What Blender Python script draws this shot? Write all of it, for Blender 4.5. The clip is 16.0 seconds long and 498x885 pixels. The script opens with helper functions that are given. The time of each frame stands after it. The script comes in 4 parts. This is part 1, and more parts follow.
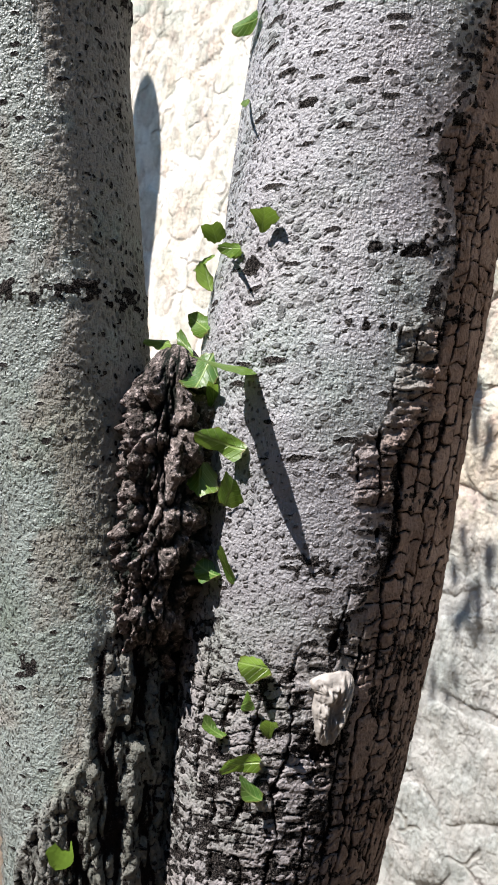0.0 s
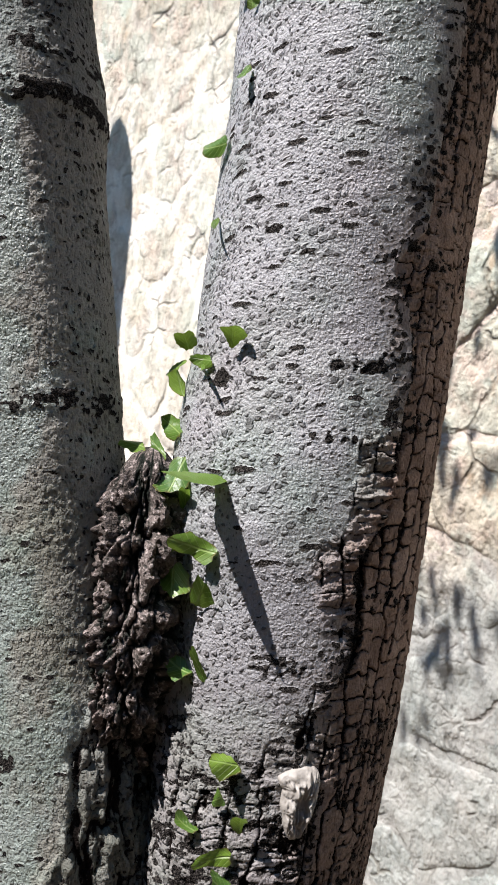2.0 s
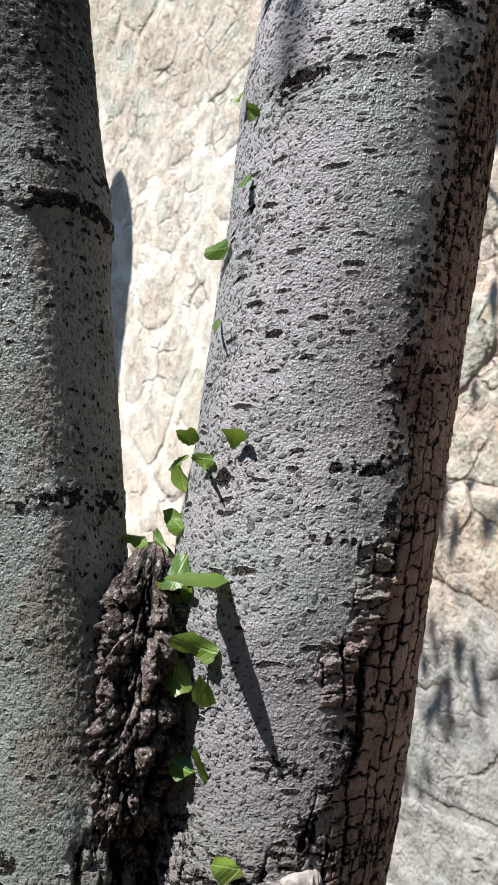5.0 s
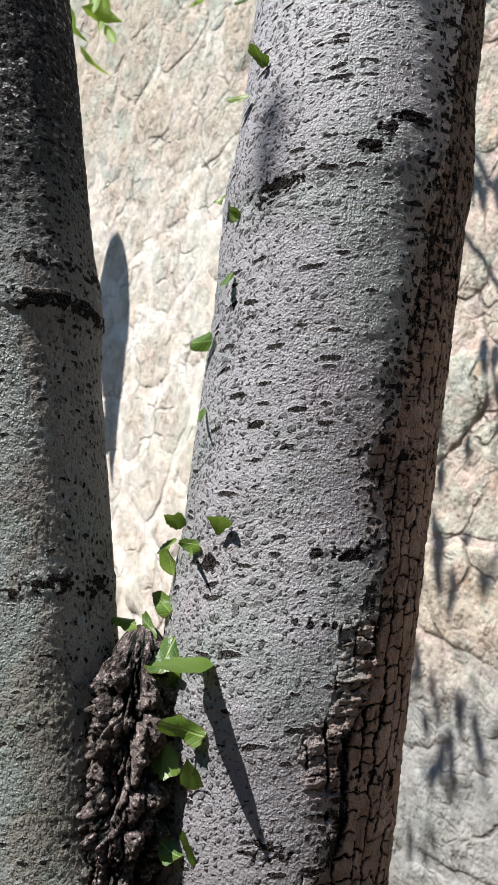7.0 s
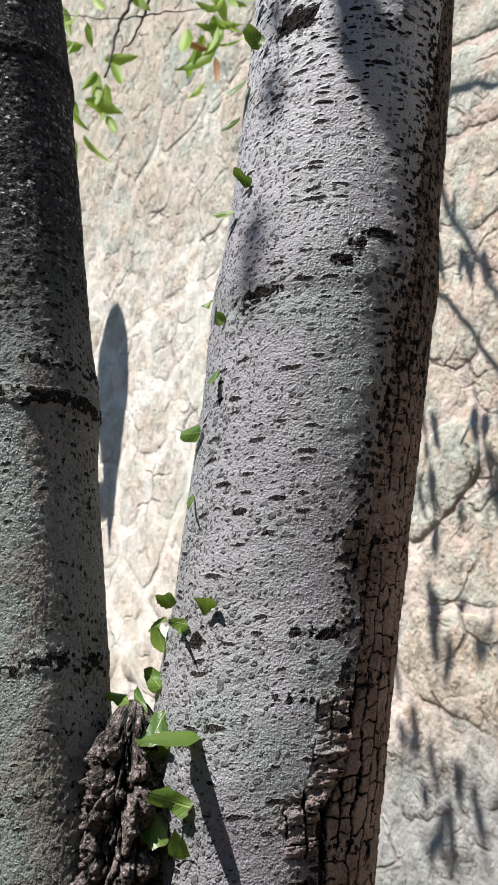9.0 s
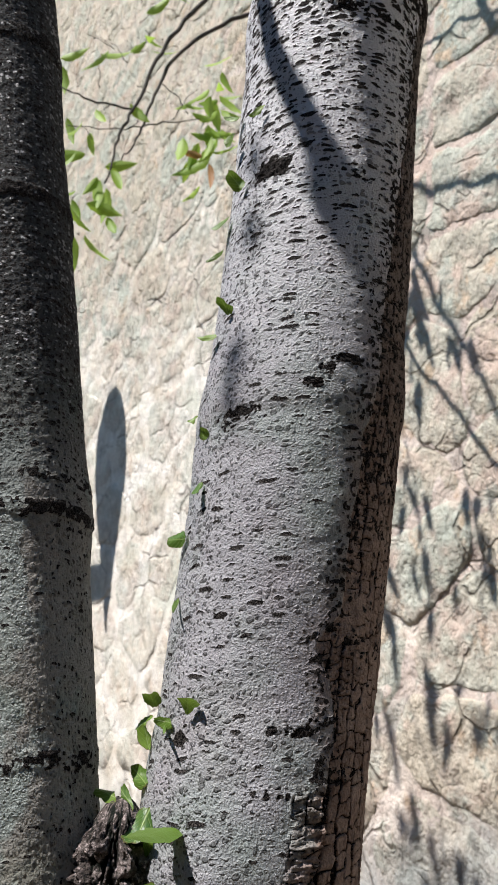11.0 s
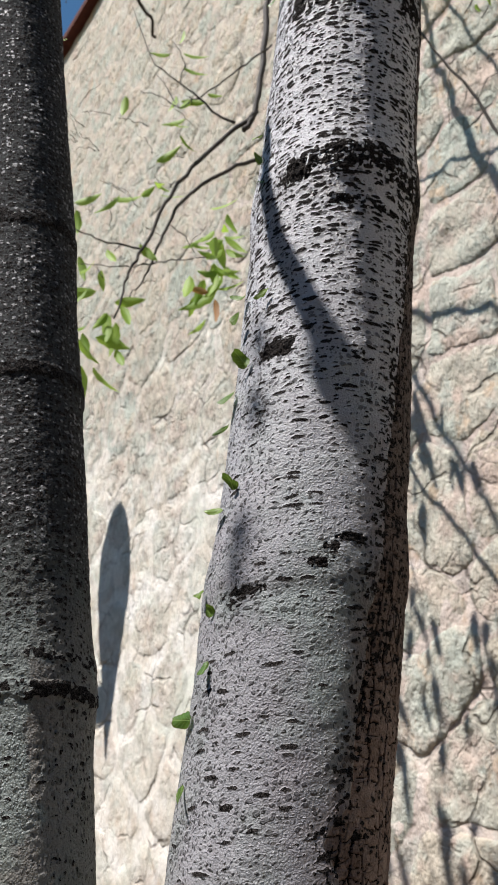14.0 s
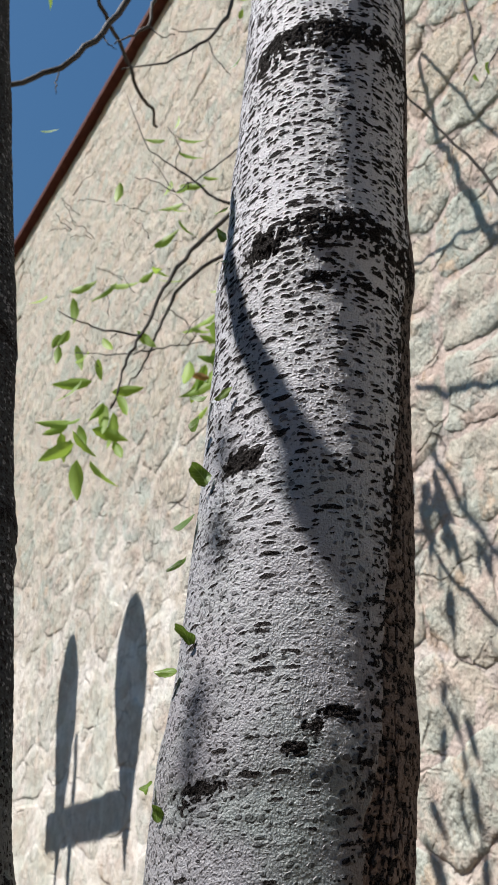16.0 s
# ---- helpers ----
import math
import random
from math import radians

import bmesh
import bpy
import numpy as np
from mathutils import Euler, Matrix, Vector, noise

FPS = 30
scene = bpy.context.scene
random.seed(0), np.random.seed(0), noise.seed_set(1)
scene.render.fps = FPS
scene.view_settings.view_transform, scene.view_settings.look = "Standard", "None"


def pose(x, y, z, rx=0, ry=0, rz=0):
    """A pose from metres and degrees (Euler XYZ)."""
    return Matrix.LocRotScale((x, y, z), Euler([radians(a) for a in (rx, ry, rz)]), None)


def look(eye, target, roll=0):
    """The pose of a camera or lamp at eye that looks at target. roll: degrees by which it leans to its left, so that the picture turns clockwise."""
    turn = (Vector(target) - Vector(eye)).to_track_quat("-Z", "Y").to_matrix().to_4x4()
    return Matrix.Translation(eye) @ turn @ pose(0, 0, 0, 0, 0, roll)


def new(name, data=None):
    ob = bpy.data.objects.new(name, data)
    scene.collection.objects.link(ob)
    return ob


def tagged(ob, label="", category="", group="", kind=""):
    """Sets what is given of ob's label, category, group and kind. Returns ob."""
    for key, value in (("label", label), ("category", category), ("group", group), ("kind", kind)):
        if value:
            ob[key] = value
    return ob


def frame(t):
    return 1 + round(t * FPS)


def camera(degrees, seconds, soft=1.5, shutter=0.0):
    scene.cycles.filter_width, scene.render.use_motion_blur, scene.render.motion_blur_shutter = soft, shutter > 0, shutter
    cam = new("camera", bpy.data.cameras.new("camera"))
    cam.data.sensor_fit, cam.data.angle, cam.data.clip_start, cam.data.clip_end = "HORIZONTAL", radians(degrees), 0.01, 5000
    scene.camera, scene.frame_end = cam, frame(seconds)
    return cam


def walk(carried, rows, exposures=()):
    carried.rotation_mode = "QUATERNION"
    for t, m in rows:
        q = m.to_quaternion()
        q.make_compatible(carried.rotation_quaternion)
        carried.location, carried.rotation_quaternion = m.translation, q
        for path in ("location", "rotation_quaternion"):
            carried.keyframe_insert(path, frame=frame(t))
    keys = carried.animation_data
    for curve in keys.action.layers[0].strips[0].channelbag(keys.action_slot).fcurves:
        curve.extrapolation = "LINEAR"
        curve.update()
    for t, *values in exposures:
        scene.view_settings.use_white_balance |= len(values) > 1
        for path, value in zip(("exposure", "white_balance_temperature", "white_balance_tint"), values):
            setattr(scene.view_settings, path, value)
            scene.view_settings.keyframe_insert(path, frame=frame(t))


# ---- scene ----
# The tree stands about a third of a metre from the first eye; one unit of the path is half a metre.
S, EYE = 0.5, 1.65
cam = camera(33.7, 16.0, soft=0.85)
cam.data.dof.use_dof, cam.data.dof.focus_distance, cam.data.dof.aperture_fstop = True, 0.47, 36.0
ROWS = [
    (0.0, 0.0000, 0.0000, 0.0000, 0.00, 0.00, 0.00),
    (0.5, 0.0038, -0.0100, 0.0231, -0.48, 0.64, -0.08),
    (1.0, -0.0007, -0.0111, 0.0413, -1.33, 1.04, -0.11),
    (1.5, -0.0009, -0.0077, 0.0534, -1.79, 1.30, -0.17),
    (2.0, 0.0007, -0.0441, 0.0687, -2.03, 2.23, -0.16),
    (2.5, -0.0108, -0.0588, 0.0796, -2.06, 2.86, -0.18),
    (3.0, -0.0098, -0.0635, 0.0886, -2.09, 3.45, -0.20),
    (5.5, 0.0048, -0.0663, 0.1329, -2.17, 5.62, -0.37),
    (6.0, 0.0145, -0.0782, 0.1401, -2.21, 6.42, -0.63),
    (6.5, 0.0204, -0.0975, 0.1533, -2.23, 7.48, -0.98),
    (7.0, 0.0121, -0.1069, 0.1579, -2.29, 8.67, -1.06),
    (7.5, 0.0144, -0.1108, 0.1604, -2.32, 9.51, -1.09),
    (8.0, 0.0225, -0.1332, 0.1639, -2.36, 10.44, -1.19),
    (8.5, 0.0266, -0.1727, 0.1652, -2.42, 11.76, -1.25),
    (9.0, 0.0261, -0.1895, 0.1715, -2.47, 13.04, -1.29),
    (11.5, 0.0486, -0.2964, 0.1900, -2.77, 19.59, -1.72),
    (12.0, 0.0459, -0.2984, 0.1934, -2.82, 20.60, -1.81),
    (12.5, 0.0495, -0.3274, 0.1995, -2.89, 21.59, -1.84),
    (13.0, 0.0379, -0.3308, 0.2107, -2.96, 22.60, -1.89),
    (13.5, 0.0456, -0.3255, 0.2499, -3.02, 23.69, -1.94),
    (14.0, 0.0453, -0.3397, 0.2690, -2.62, 25.90, -1.73),
    (14.5, 0.0880, -0.3444, 0.2626, -1.87, 26.19, -2.08),
    (15.0, 0.1203, -0.3877, 0.2557, -1.99, 28.18, -2.79),
    (15.5, 0.1201, -0.3786, 0.3027, -1.82, 30.79, -3.05),
    (16.0, 0.1351, -0.1554, 0.4372, -0.98, 31.29, -2.88),
]


def gaze(x, y, z, yaw, pitch, roll):
    eye = Vector((S * x, S * y, EYE + S * z))
    a, b = radians(yaw), radians(pitch)
    way = Vector((-math.sin(a) * math.cos(b), math.cos(a) * math.cos(b), math.sin(b)))
    return look(eye, eye + way, roll)


walk(cam, [(t, gaze(*row)) for t, *row in ROWS], exposures=[(0.0, 1.12), (3.0, 0.92), (9.0, 0.69), (13.0, 0.54), (16.0, 0.48)])

# ---- sky and sun ----
SUN_EL, SUN_AZ = 57.5, 241.0  # the sun stands behind the first eye, to its left; azimuth clockwise from +y
world = bpy.data.worlds.new("sky")
scene.world = world
world.use_nodes = True
wn = world.node_tree
sky = wn.nodes.new("ShaderNodeTexSky")
sky.sky_type, sky.sun_disc = "NISHITA", False
sky.air_density, sky.dust_density, sky.ozone_density = 1.6, 0.2, 1.0
sky.sun_elevation, sky.sun_rotation = radians(SUN_EL), radians(SUN_AZ)
clear = wn.nodes.new("ShaderNodeHueSaturation")
clear.inputs["Saturation"].default_value = 1.3
wn.links.new(sky.outputs[0], clear.inputs["Color"])
wn.links.new(clear.outputs[0], wn.nodes["Background"].inputs[0])
wn.nodes["Background"].inputs[1].default_value = 0.062
to_sun = Vector((math.sin(radians(SUN_AZ)) * math.cos(radians(SUN_EL)), math.cos(radians(SUN_AZ)) * math.cos(radians(SUN_EL)), math.sin(radians(SUN_EL))))
sun_data = bpy.data.lights.new("sun", "SUN")
sun_data.energy, sun_data.angle, sun_data.color = 5.0, radians(0.3), (1.0, 0.95, 0.925)
sun = new("sun", sun_data)
sun.matrix_world = look(to_sun * 30, (0, 0, 0))

# ---- noise on arrays ----


def hashed(i, j, seed):
    with np.errstate(over="ignore"):
        n = (i.astype(np.int64) * 374761393 + j.astype(np.int64) * 668265263 + seed * 974634777) & 0xFFFFFFFF
        n = ((n ^ (n >> 13)) * 1274126177) & 0xFFFFFFFF
        n = ((n ^ (n >> 16)) * 2246822519) & 0xFFFFFFFF
    return ((n ^ (n >> 15)) & 0xFFFFFF) / float(0x1000000)


def wave(u, v, seed=0):
    """Smooth noise from -1 to 1 with cells of 1."""
    i, j = np.floor(u), np.floor(v)
    a, b = u - i, v - j
    a, b = a * a * a * (a * (a * 6 - 15) + 10), b * b * b * (b * (b * 6 - 15) + 10)
    low = hashed(i, j, seed) * (1 - a) + hashed(i + 1, j, seed) * a
    high = hashed(i, j + 1, seed) * (1 - a) + hashed(i + 1, j + 1, seed) * a
    return 2 * (low * (1 - b) + high * b) - 1


def rough(u, v, octaves=4, seed=0):
    total, size = 0.0, 1.0
    for n in range(octaves):
        total = total + wave(u * 2**n + 17.3 * n, v * 2**n - 9.1 * n, seed + n) * size
        size *= 0.5
    return total / 2 + 0 * u


def step(a, b, x):
    x = np.clip((x - a) / (b - a), 0, 1)
    return x * x * (3 - 2 * x)


# ---- materials ----


def material(name, colour, roughness=0.8, specular=0.3):
    m = bpy.data.materials.new(name)
    m.use_nodes = True
    b = m.node_tree.nodes["Principled BSDF"]
    b.inputs["Base Color"].default_value = (*colour, 1)
    b.inputs["Roughness"].default_value = roughness
    b.inputs["Specular IOR Level"].default_value = specular
    return m


class Nodes:
    """A short hand for building a material's nodes."""

    def __init__(self, m):
        self.tree, self.bsdf = m.node_tree, m.node_tree.nodes["Principled BSDF"]

    def add(self, kind, **values):
        n = self.tree.nodes.new("ShaderNode" + kind)
        for key, value in values.items():
            if key in ("attribute_name",):
                n.attribute_name = value
            elif key == "data_type":
                n.data_type = value
            elif key == "operation":
                n.operation = value
            elif key == "feature":
                n.feature = value
            elif key == "blend_type":
                n.blend_type = value
        return n

    def put(self, socket, value):
        if isinstance(value, bpy.types.NodeSocket):
            self.tree.links.new(value, socket)
        elif isinstance(value, tuple) and len(value) == 3 and socket.type == "RGBA":
            socket.default_value = (*value, 1)
        else:
            socket.default_value = value

    def position(self, scale=(1, 1, 1)):
        g, m = self.add("TexCoord"), self.add("Mapping")
        self.put(m.inputs["Vector"], g.outputs["Object"])
        m.inputs["Scale"].default_value = scale
        return m.outputs[0]

    def noise(self, vector, scale, detail=4.0, rough_=0.55):
        n = self.add("TexNoise")
        self.put(n.inputs["Vector"], vector)
        n.inputs["Scale"].default_value, n.inputs["Detail"].default_value, n.inputs["Roughness"].default_value = scale, detail, rough_
        return n.outputs["Fac"]

    def voronoi(self, vector, scale, feature="F1"):
        n = self.add("TexVoronoi", feature=feature)
        self.put(n.inputs["Vector"], vector)
        n.inputs["Scale"].default_value = scale
        return n.outputs["Distance"]

    def attribute(self, name):
        return self.add("Attribute", attribute_name=name).outputs["Fac"]

    def ramp(self, value, low, high, to_low=0.0, to_high=1.0):
        n = self.add("MapRange")
        self.put(n.inputs[0], value)
        for k, x in enumerate((low, high, to_low, to_high)):
            n.inputs[k + 1].default_value = x
        return n.outputs[0]

    def maths(self, operation, a, b):
        n = self.add("Math", operation=operation)
        self.put(n.inputs[0], a), self.put(n.inputs[1], b)
        return n.outputs[0]

    def mix(self, fac, a, b, blend="MIX"):
        n = self.add("Mix", data_type="RGBA", blend_type=blend)
        self.put(n.inputs["Factor"], fac), self.put(n.inputs[6], a), self.put(n.inputs[7], b)
        return n.outputs[2]

    def bump(self, height, distance, strength=1.0):
        n = self.add("Bump")
        self.put(n.inputs["Height"], height)
        n.inputs["Distance"].default_value, n.inputs["Strength"].default_value = distance, strength
        self.put(self.bsdf.inputs["Normal"], n.outputs[0])

    def colour(self, value):
        self.put(self.bsdf.inputs["Base Color"], value)


def bark_material(name, skin, skin_low, tint, pale, worn_by=1.0, dash_size=0.36, dash_more=0.3, pore=0.03, pore_dark=0.85, rough_skin=1.0, gloss=0.42, scales=0.0, bare_to=0.75, relief=0.001, old_by=1.0, domes=1.0):
    """Smooth bark with raised pores and dark corky dashes, laid out by the distance round the stem and up it."""
    m = material(name, skin, gloss, 0.5)
    k = Nodes(m)
    p = k.position()
    place = k.add("CombineXYZ")
    # the marks' places are shaken, so that none is a plain oval
    shake_u = k.maths("ADD", k.maths("MULTIPLY", k.maths("SUBTRACT", k.noise(p, 330.0, 1.0), 0.5), 0.0026), k.maths("MULTIPLY", k.maths("SUBTRACT", k.noise(p, 45.0, 1.0), 0.5), 0.012))
    shake_v = k.maths("ADD", k.maths("MULTIPLY", k.maths("SUBTRACT", k.noise(k.position((1.3, 1.1, 1.2)), 370.0, 1.0), 0.5), 0.0018), k.maths("MULTIPLY", k.maths("SUBTRACT", k.noise(k.position((1.2, 1.2, 1.1)), 50.0, 1.0), 0.5), 0.005))
    k.put(place.inputs[0], k.maths("ADD", k.attribute("round"), shake_u)), k.put(place.inputs[1], k.maths("ADD", k.attribute("along"), shake_v))
    up_there = k.attribute("pale")

    def lens(cu, cv, size, keep, shift, gain):
        """How far inside a scattered lens-shaped mark a place lies (negative outside)."""
        spread, cell = k.add("Mapping"), k.add("TexVoronoi")
        k.put(spread.inputs["Vector"], place.outputs[0])
        spread.inputs["Scale"].default_value, spread.inputs["Location"].default_value = (1 / cu, 1 / cv, 1), (shift, 0.7 * shift, 0)
        cell.voronoi_dimensions, cell.inputs["Randomness"].default_value, cell.inputs["Scale"].default_value = "2D", 0.9, 1.0
        k.put(cell.inputs["Vector"], spread.outputs[0])
        chance = k.add("SeparateColor")
        k.put(chance.inputs[0], cell.outputs["Color"])
        wide = k.maths("MULTIPLY", k.ramp(chance.outputs[0], 1 - keep, 1.0, 0.0, size), gain)
        return k.maths("SUBTRACT", wide, cell.outputs["Distance"])

    broad, fine = k.noise(p, 9.0, 3.0), k.noise(p, 620.0, 3.0, 0.65)
    grain = k.noise(k.position((1, 1, 0.25)), 1500.0, 2.0, 0.6)
    tiny = k.noise(p, 1500.0, 2.0, 0.6)
    fray = k.maths("MULTIPLY", k.maths("SUBTRACT", fine, 0.5), 0.22)
    patch = k.ramp(k.noise(p, 34.0, 3.0), 0.40, 0.60, 0.55, 1.15)
    more = k.ramp(up_there, 0.0, 1.0, 1.0, 1.0 + dash_more)
    dash = k.maths("ADD", lens(0.0165, 0.0046, dash_size, 0.24, 3.1, more), fray)
    second = k.maths("ADD", lens(0.0120, 0.0044, dash_size, 0.80, 9.4, k.ramp(up_there, 0.0, 0.8, 0.16, 1.3)), fray)
    dash = k.maths("MAXIMUM", dash, second)
    dense = k.maths("ADD", lens(0.0066, 0.0032, dash_size, 0.8, 15.2, k.ramp(up_there, 0.3, 1.0, 0.0, 1.15)), fray)
    dash = k.maths("MAXIMUM", dash, dense)
    dots = k.maths("ADD", lens(0.0049, 0.0044, 0.44, 0.85, 5.3, patch), k.maths("MULTIPLY", fray, 0.5))
    beside = k.ramp(k.attribute("round"), -0.018, -0.055)
    small = lens(0.0029, 0.0044, 0.42, 0.85, 1.7, beside)
    dots = k.maths("MAXIMUM", dots, small)
    clump = k.maths("ADD", lens(0.0066, 0.0058, 0.52, 0.75, 12.3, k.attribute("scurf")), k.maths("MULTIPLY", fray, 1.6))
    bare = k.ramp(k.attribute("inner"), bare_to - 0.2, bare_to, 1.0, 0.0)
    clump_dark = k.ramp(clump, 0.05, 0.09)
    dash_dark = k.maths("MAXIMUM", k.maths("MULTIPLY", k.ramp(dash, 0.0, 0.035), bare), clump_dark)
    dot_dark = k.maths("MULTIPLY", k.ramp(dots, pore, pore + 0.05), bare)

    base = k.mix(k.ramp(broad, 0.38, 0.62), skin, skin_low)
    base = k.mix(k.ramp(k.noise(p, 17.0, 4.0), 0.46, 0.64, 0.0, 0.8), base, tint)
    base = k.mix(k.ramp(k.noise(p, 12.0, 3.0), 0.52, 0.68, 0.0, 0.4), base, (skin[0] * 1.0, skin[1] * 0.88, skin[2] * 0.90))
    base = k.mix(k.ramp(grain, 0.50, 0.72, 0.0, 0.45), base, tuple(0.5 * x for x in skin_low))
    base = k.mix(k.ramp(fine, 0.56, 0.72, 0.0, 0.4), base, tuple(0.5 * x for x in skin_low))
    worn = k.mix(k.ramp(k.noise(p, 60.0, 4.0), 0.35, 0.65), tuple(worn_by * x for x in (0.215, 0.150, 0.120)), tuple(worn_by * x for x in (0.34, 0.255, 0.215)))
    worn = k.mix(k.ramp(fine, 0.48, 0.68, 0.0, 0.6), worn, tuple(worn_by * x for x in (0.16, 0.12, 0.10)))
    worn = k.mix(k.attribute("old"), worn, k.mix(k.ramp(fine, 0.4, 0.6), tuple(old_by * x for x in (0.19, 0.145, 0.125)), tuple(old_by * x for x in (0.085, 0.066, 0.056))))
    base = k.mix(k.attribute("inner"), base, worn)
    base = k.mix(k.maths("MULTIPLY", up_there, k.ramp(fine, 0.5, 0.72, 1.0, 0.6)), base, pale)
    if scales:
        scale = k.ramp(lens(0.0085, 0.0036, 0.52, 0.8, 21.0, k.maths("MULTIPLY", up_there, patch)), 0.0, 0.06)
        base = k.mix(k.maths("MULTIPLY", scale, 0.9), base, (scales, scales, 1.02 * scales))
    granular = k.mix(k.ramp(tiny, 0.46, 0.64), (0.010, 0.009, 0.009), (0.105, 0.093, 0.086))
    base = k.mix(k.maths("MULTIPLY", dot_dark, pore_dark), base, granular)
    base = k.mix(dash_dark, base, granular)
    ragged = k.maths("MULTIPLY", k.maths("SUBTRACT", k.noise(p, 900.0, 2.0, 0.6), 0.5), 0.9)
    cork = k.ramp(k.maths("ADD", k.attribute("cork"), ragged), 0.42, 0.56)
    base = k.mix(cork, base, granular)
    crack = k.ramp(k.maths("ADD", k.attribute("crack"), k.maths("MULTIPLY", ragged, 0.7)), 0.40, 0.54)
    base = k.mix(crack, base, (0.012, 0.009, 0.008))
    k.colour(base)

    # dry cork and inner bark shine less than the skin
    dull = k.maths("MAXIMUM", k.maths("MAXIMUM", k.attribute("inner"), cork), k.maths("MAXIMUM", crack, k.maths("MAXIMUM", dash_dark, dot_dark)))
    if scales:
        dull = k.maths("MAXIMUM", dull, k.maths("SUBTRACT", up_there, scale))
    k.put(k.bsdf.inputs["Specular IOR Level"], k.ramp(dull, 0.0, 0.7, 0.6, 0.04))
    k.put(k.bsdf.inputs["Roughness"], k.ramp(dull, 0.0, 0.7, gloss, 0.8))
    # relief in millimetres
    def total(*terms):
        out = None
        for value, size in terms:
            value = k.maths("MULTIPLY", value, size)
            out = value if out is None else k.maths("ADD", out, value)
        return out

    wrinkle = k.noise(k.position((1, 1, 2.4)), 170.0, 2.0, 0.55)
    crackle = k.voronoi(p, 640.0)
    rim = k.maths("MULTIPLY", k.maths("MULTIPLY", k.ramp(dash, -0.10, 0.0), k.ramp(dash, 0.0, 0.06, 1.0, 0.0)), bare)
    dome = k.maths("MULTIPLY", k.ramp(dots, -0.04, 0.12), bare)
    seam = k.ramp(k.attribute("crack"), 0.2, 0.55)
    k.bump(total((fine, 0.48 * rough_skin), (grain, 0.46 * rough_skin), (crackle, -0.30 * rough_skin), (wrinkle, 0.20 * rough_skin), (dome, domes), (dot_dark, -0.25), (rim, 0.30), (k.maths("MULTIPLY", dash_dark, tiny), 0.8), (k.maths("MULTIPLY", cork, tiny), 1.7), (seam, -1.1), (k.ramp(clump, -0.06, 0.10), 0.8), (scale if scales else tiny, 0.45 if scales else 0.0)), relief, 1.0)
    return m


BARK = bark_material("pale_bark", (0.345, 0.345, 0.362), (0.265, 0.262, 0.278), (0.25, 0.295, 0.275), (0.68, 0.68, 0.71), rough_skin=1.25, relief=0.0013, domes=2.0, pore_dark=0.55)
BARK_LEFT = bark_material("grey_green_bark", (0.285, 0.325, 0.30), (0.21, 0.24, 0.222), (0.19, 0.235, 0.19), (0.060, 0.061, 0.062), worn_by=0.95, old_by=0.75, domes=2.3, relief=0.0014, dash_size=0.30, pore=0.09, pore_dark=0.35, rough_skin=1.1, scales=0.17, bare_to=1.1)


def gnarl_material():
    m = material("gnarled_bark", (0.2, 0.17, 0.15), 0.8, 0.1)
    k = Nodes(m)
    p = k.position()
    a, b = k.noise(p, 70.0, 5.0, 0.6), k.noise(p, 380.0, 4.0, 0.6)
    base = k.mix(k.ramp(a, 0.3, 0.7), (0.03, 0.023, 0.020), (0.24, 0.20, 0.185))
    # flake glints and the shade in the creases are put into the colour
    base = k.mix(k.ramp(b, 0.53, 0.64, 0.0, 0.85), base, (0.52, 0.44, 0.42))
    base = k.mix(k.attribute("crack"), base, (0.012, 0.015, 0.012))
    k.colour(base)
    k.bump(k.maths("ADD", a, k.maths("ADD", b, k.noise(p, 900.0, 3.0))), 0.0022, 1.0)
    return m


GNARL = gnarl_material()


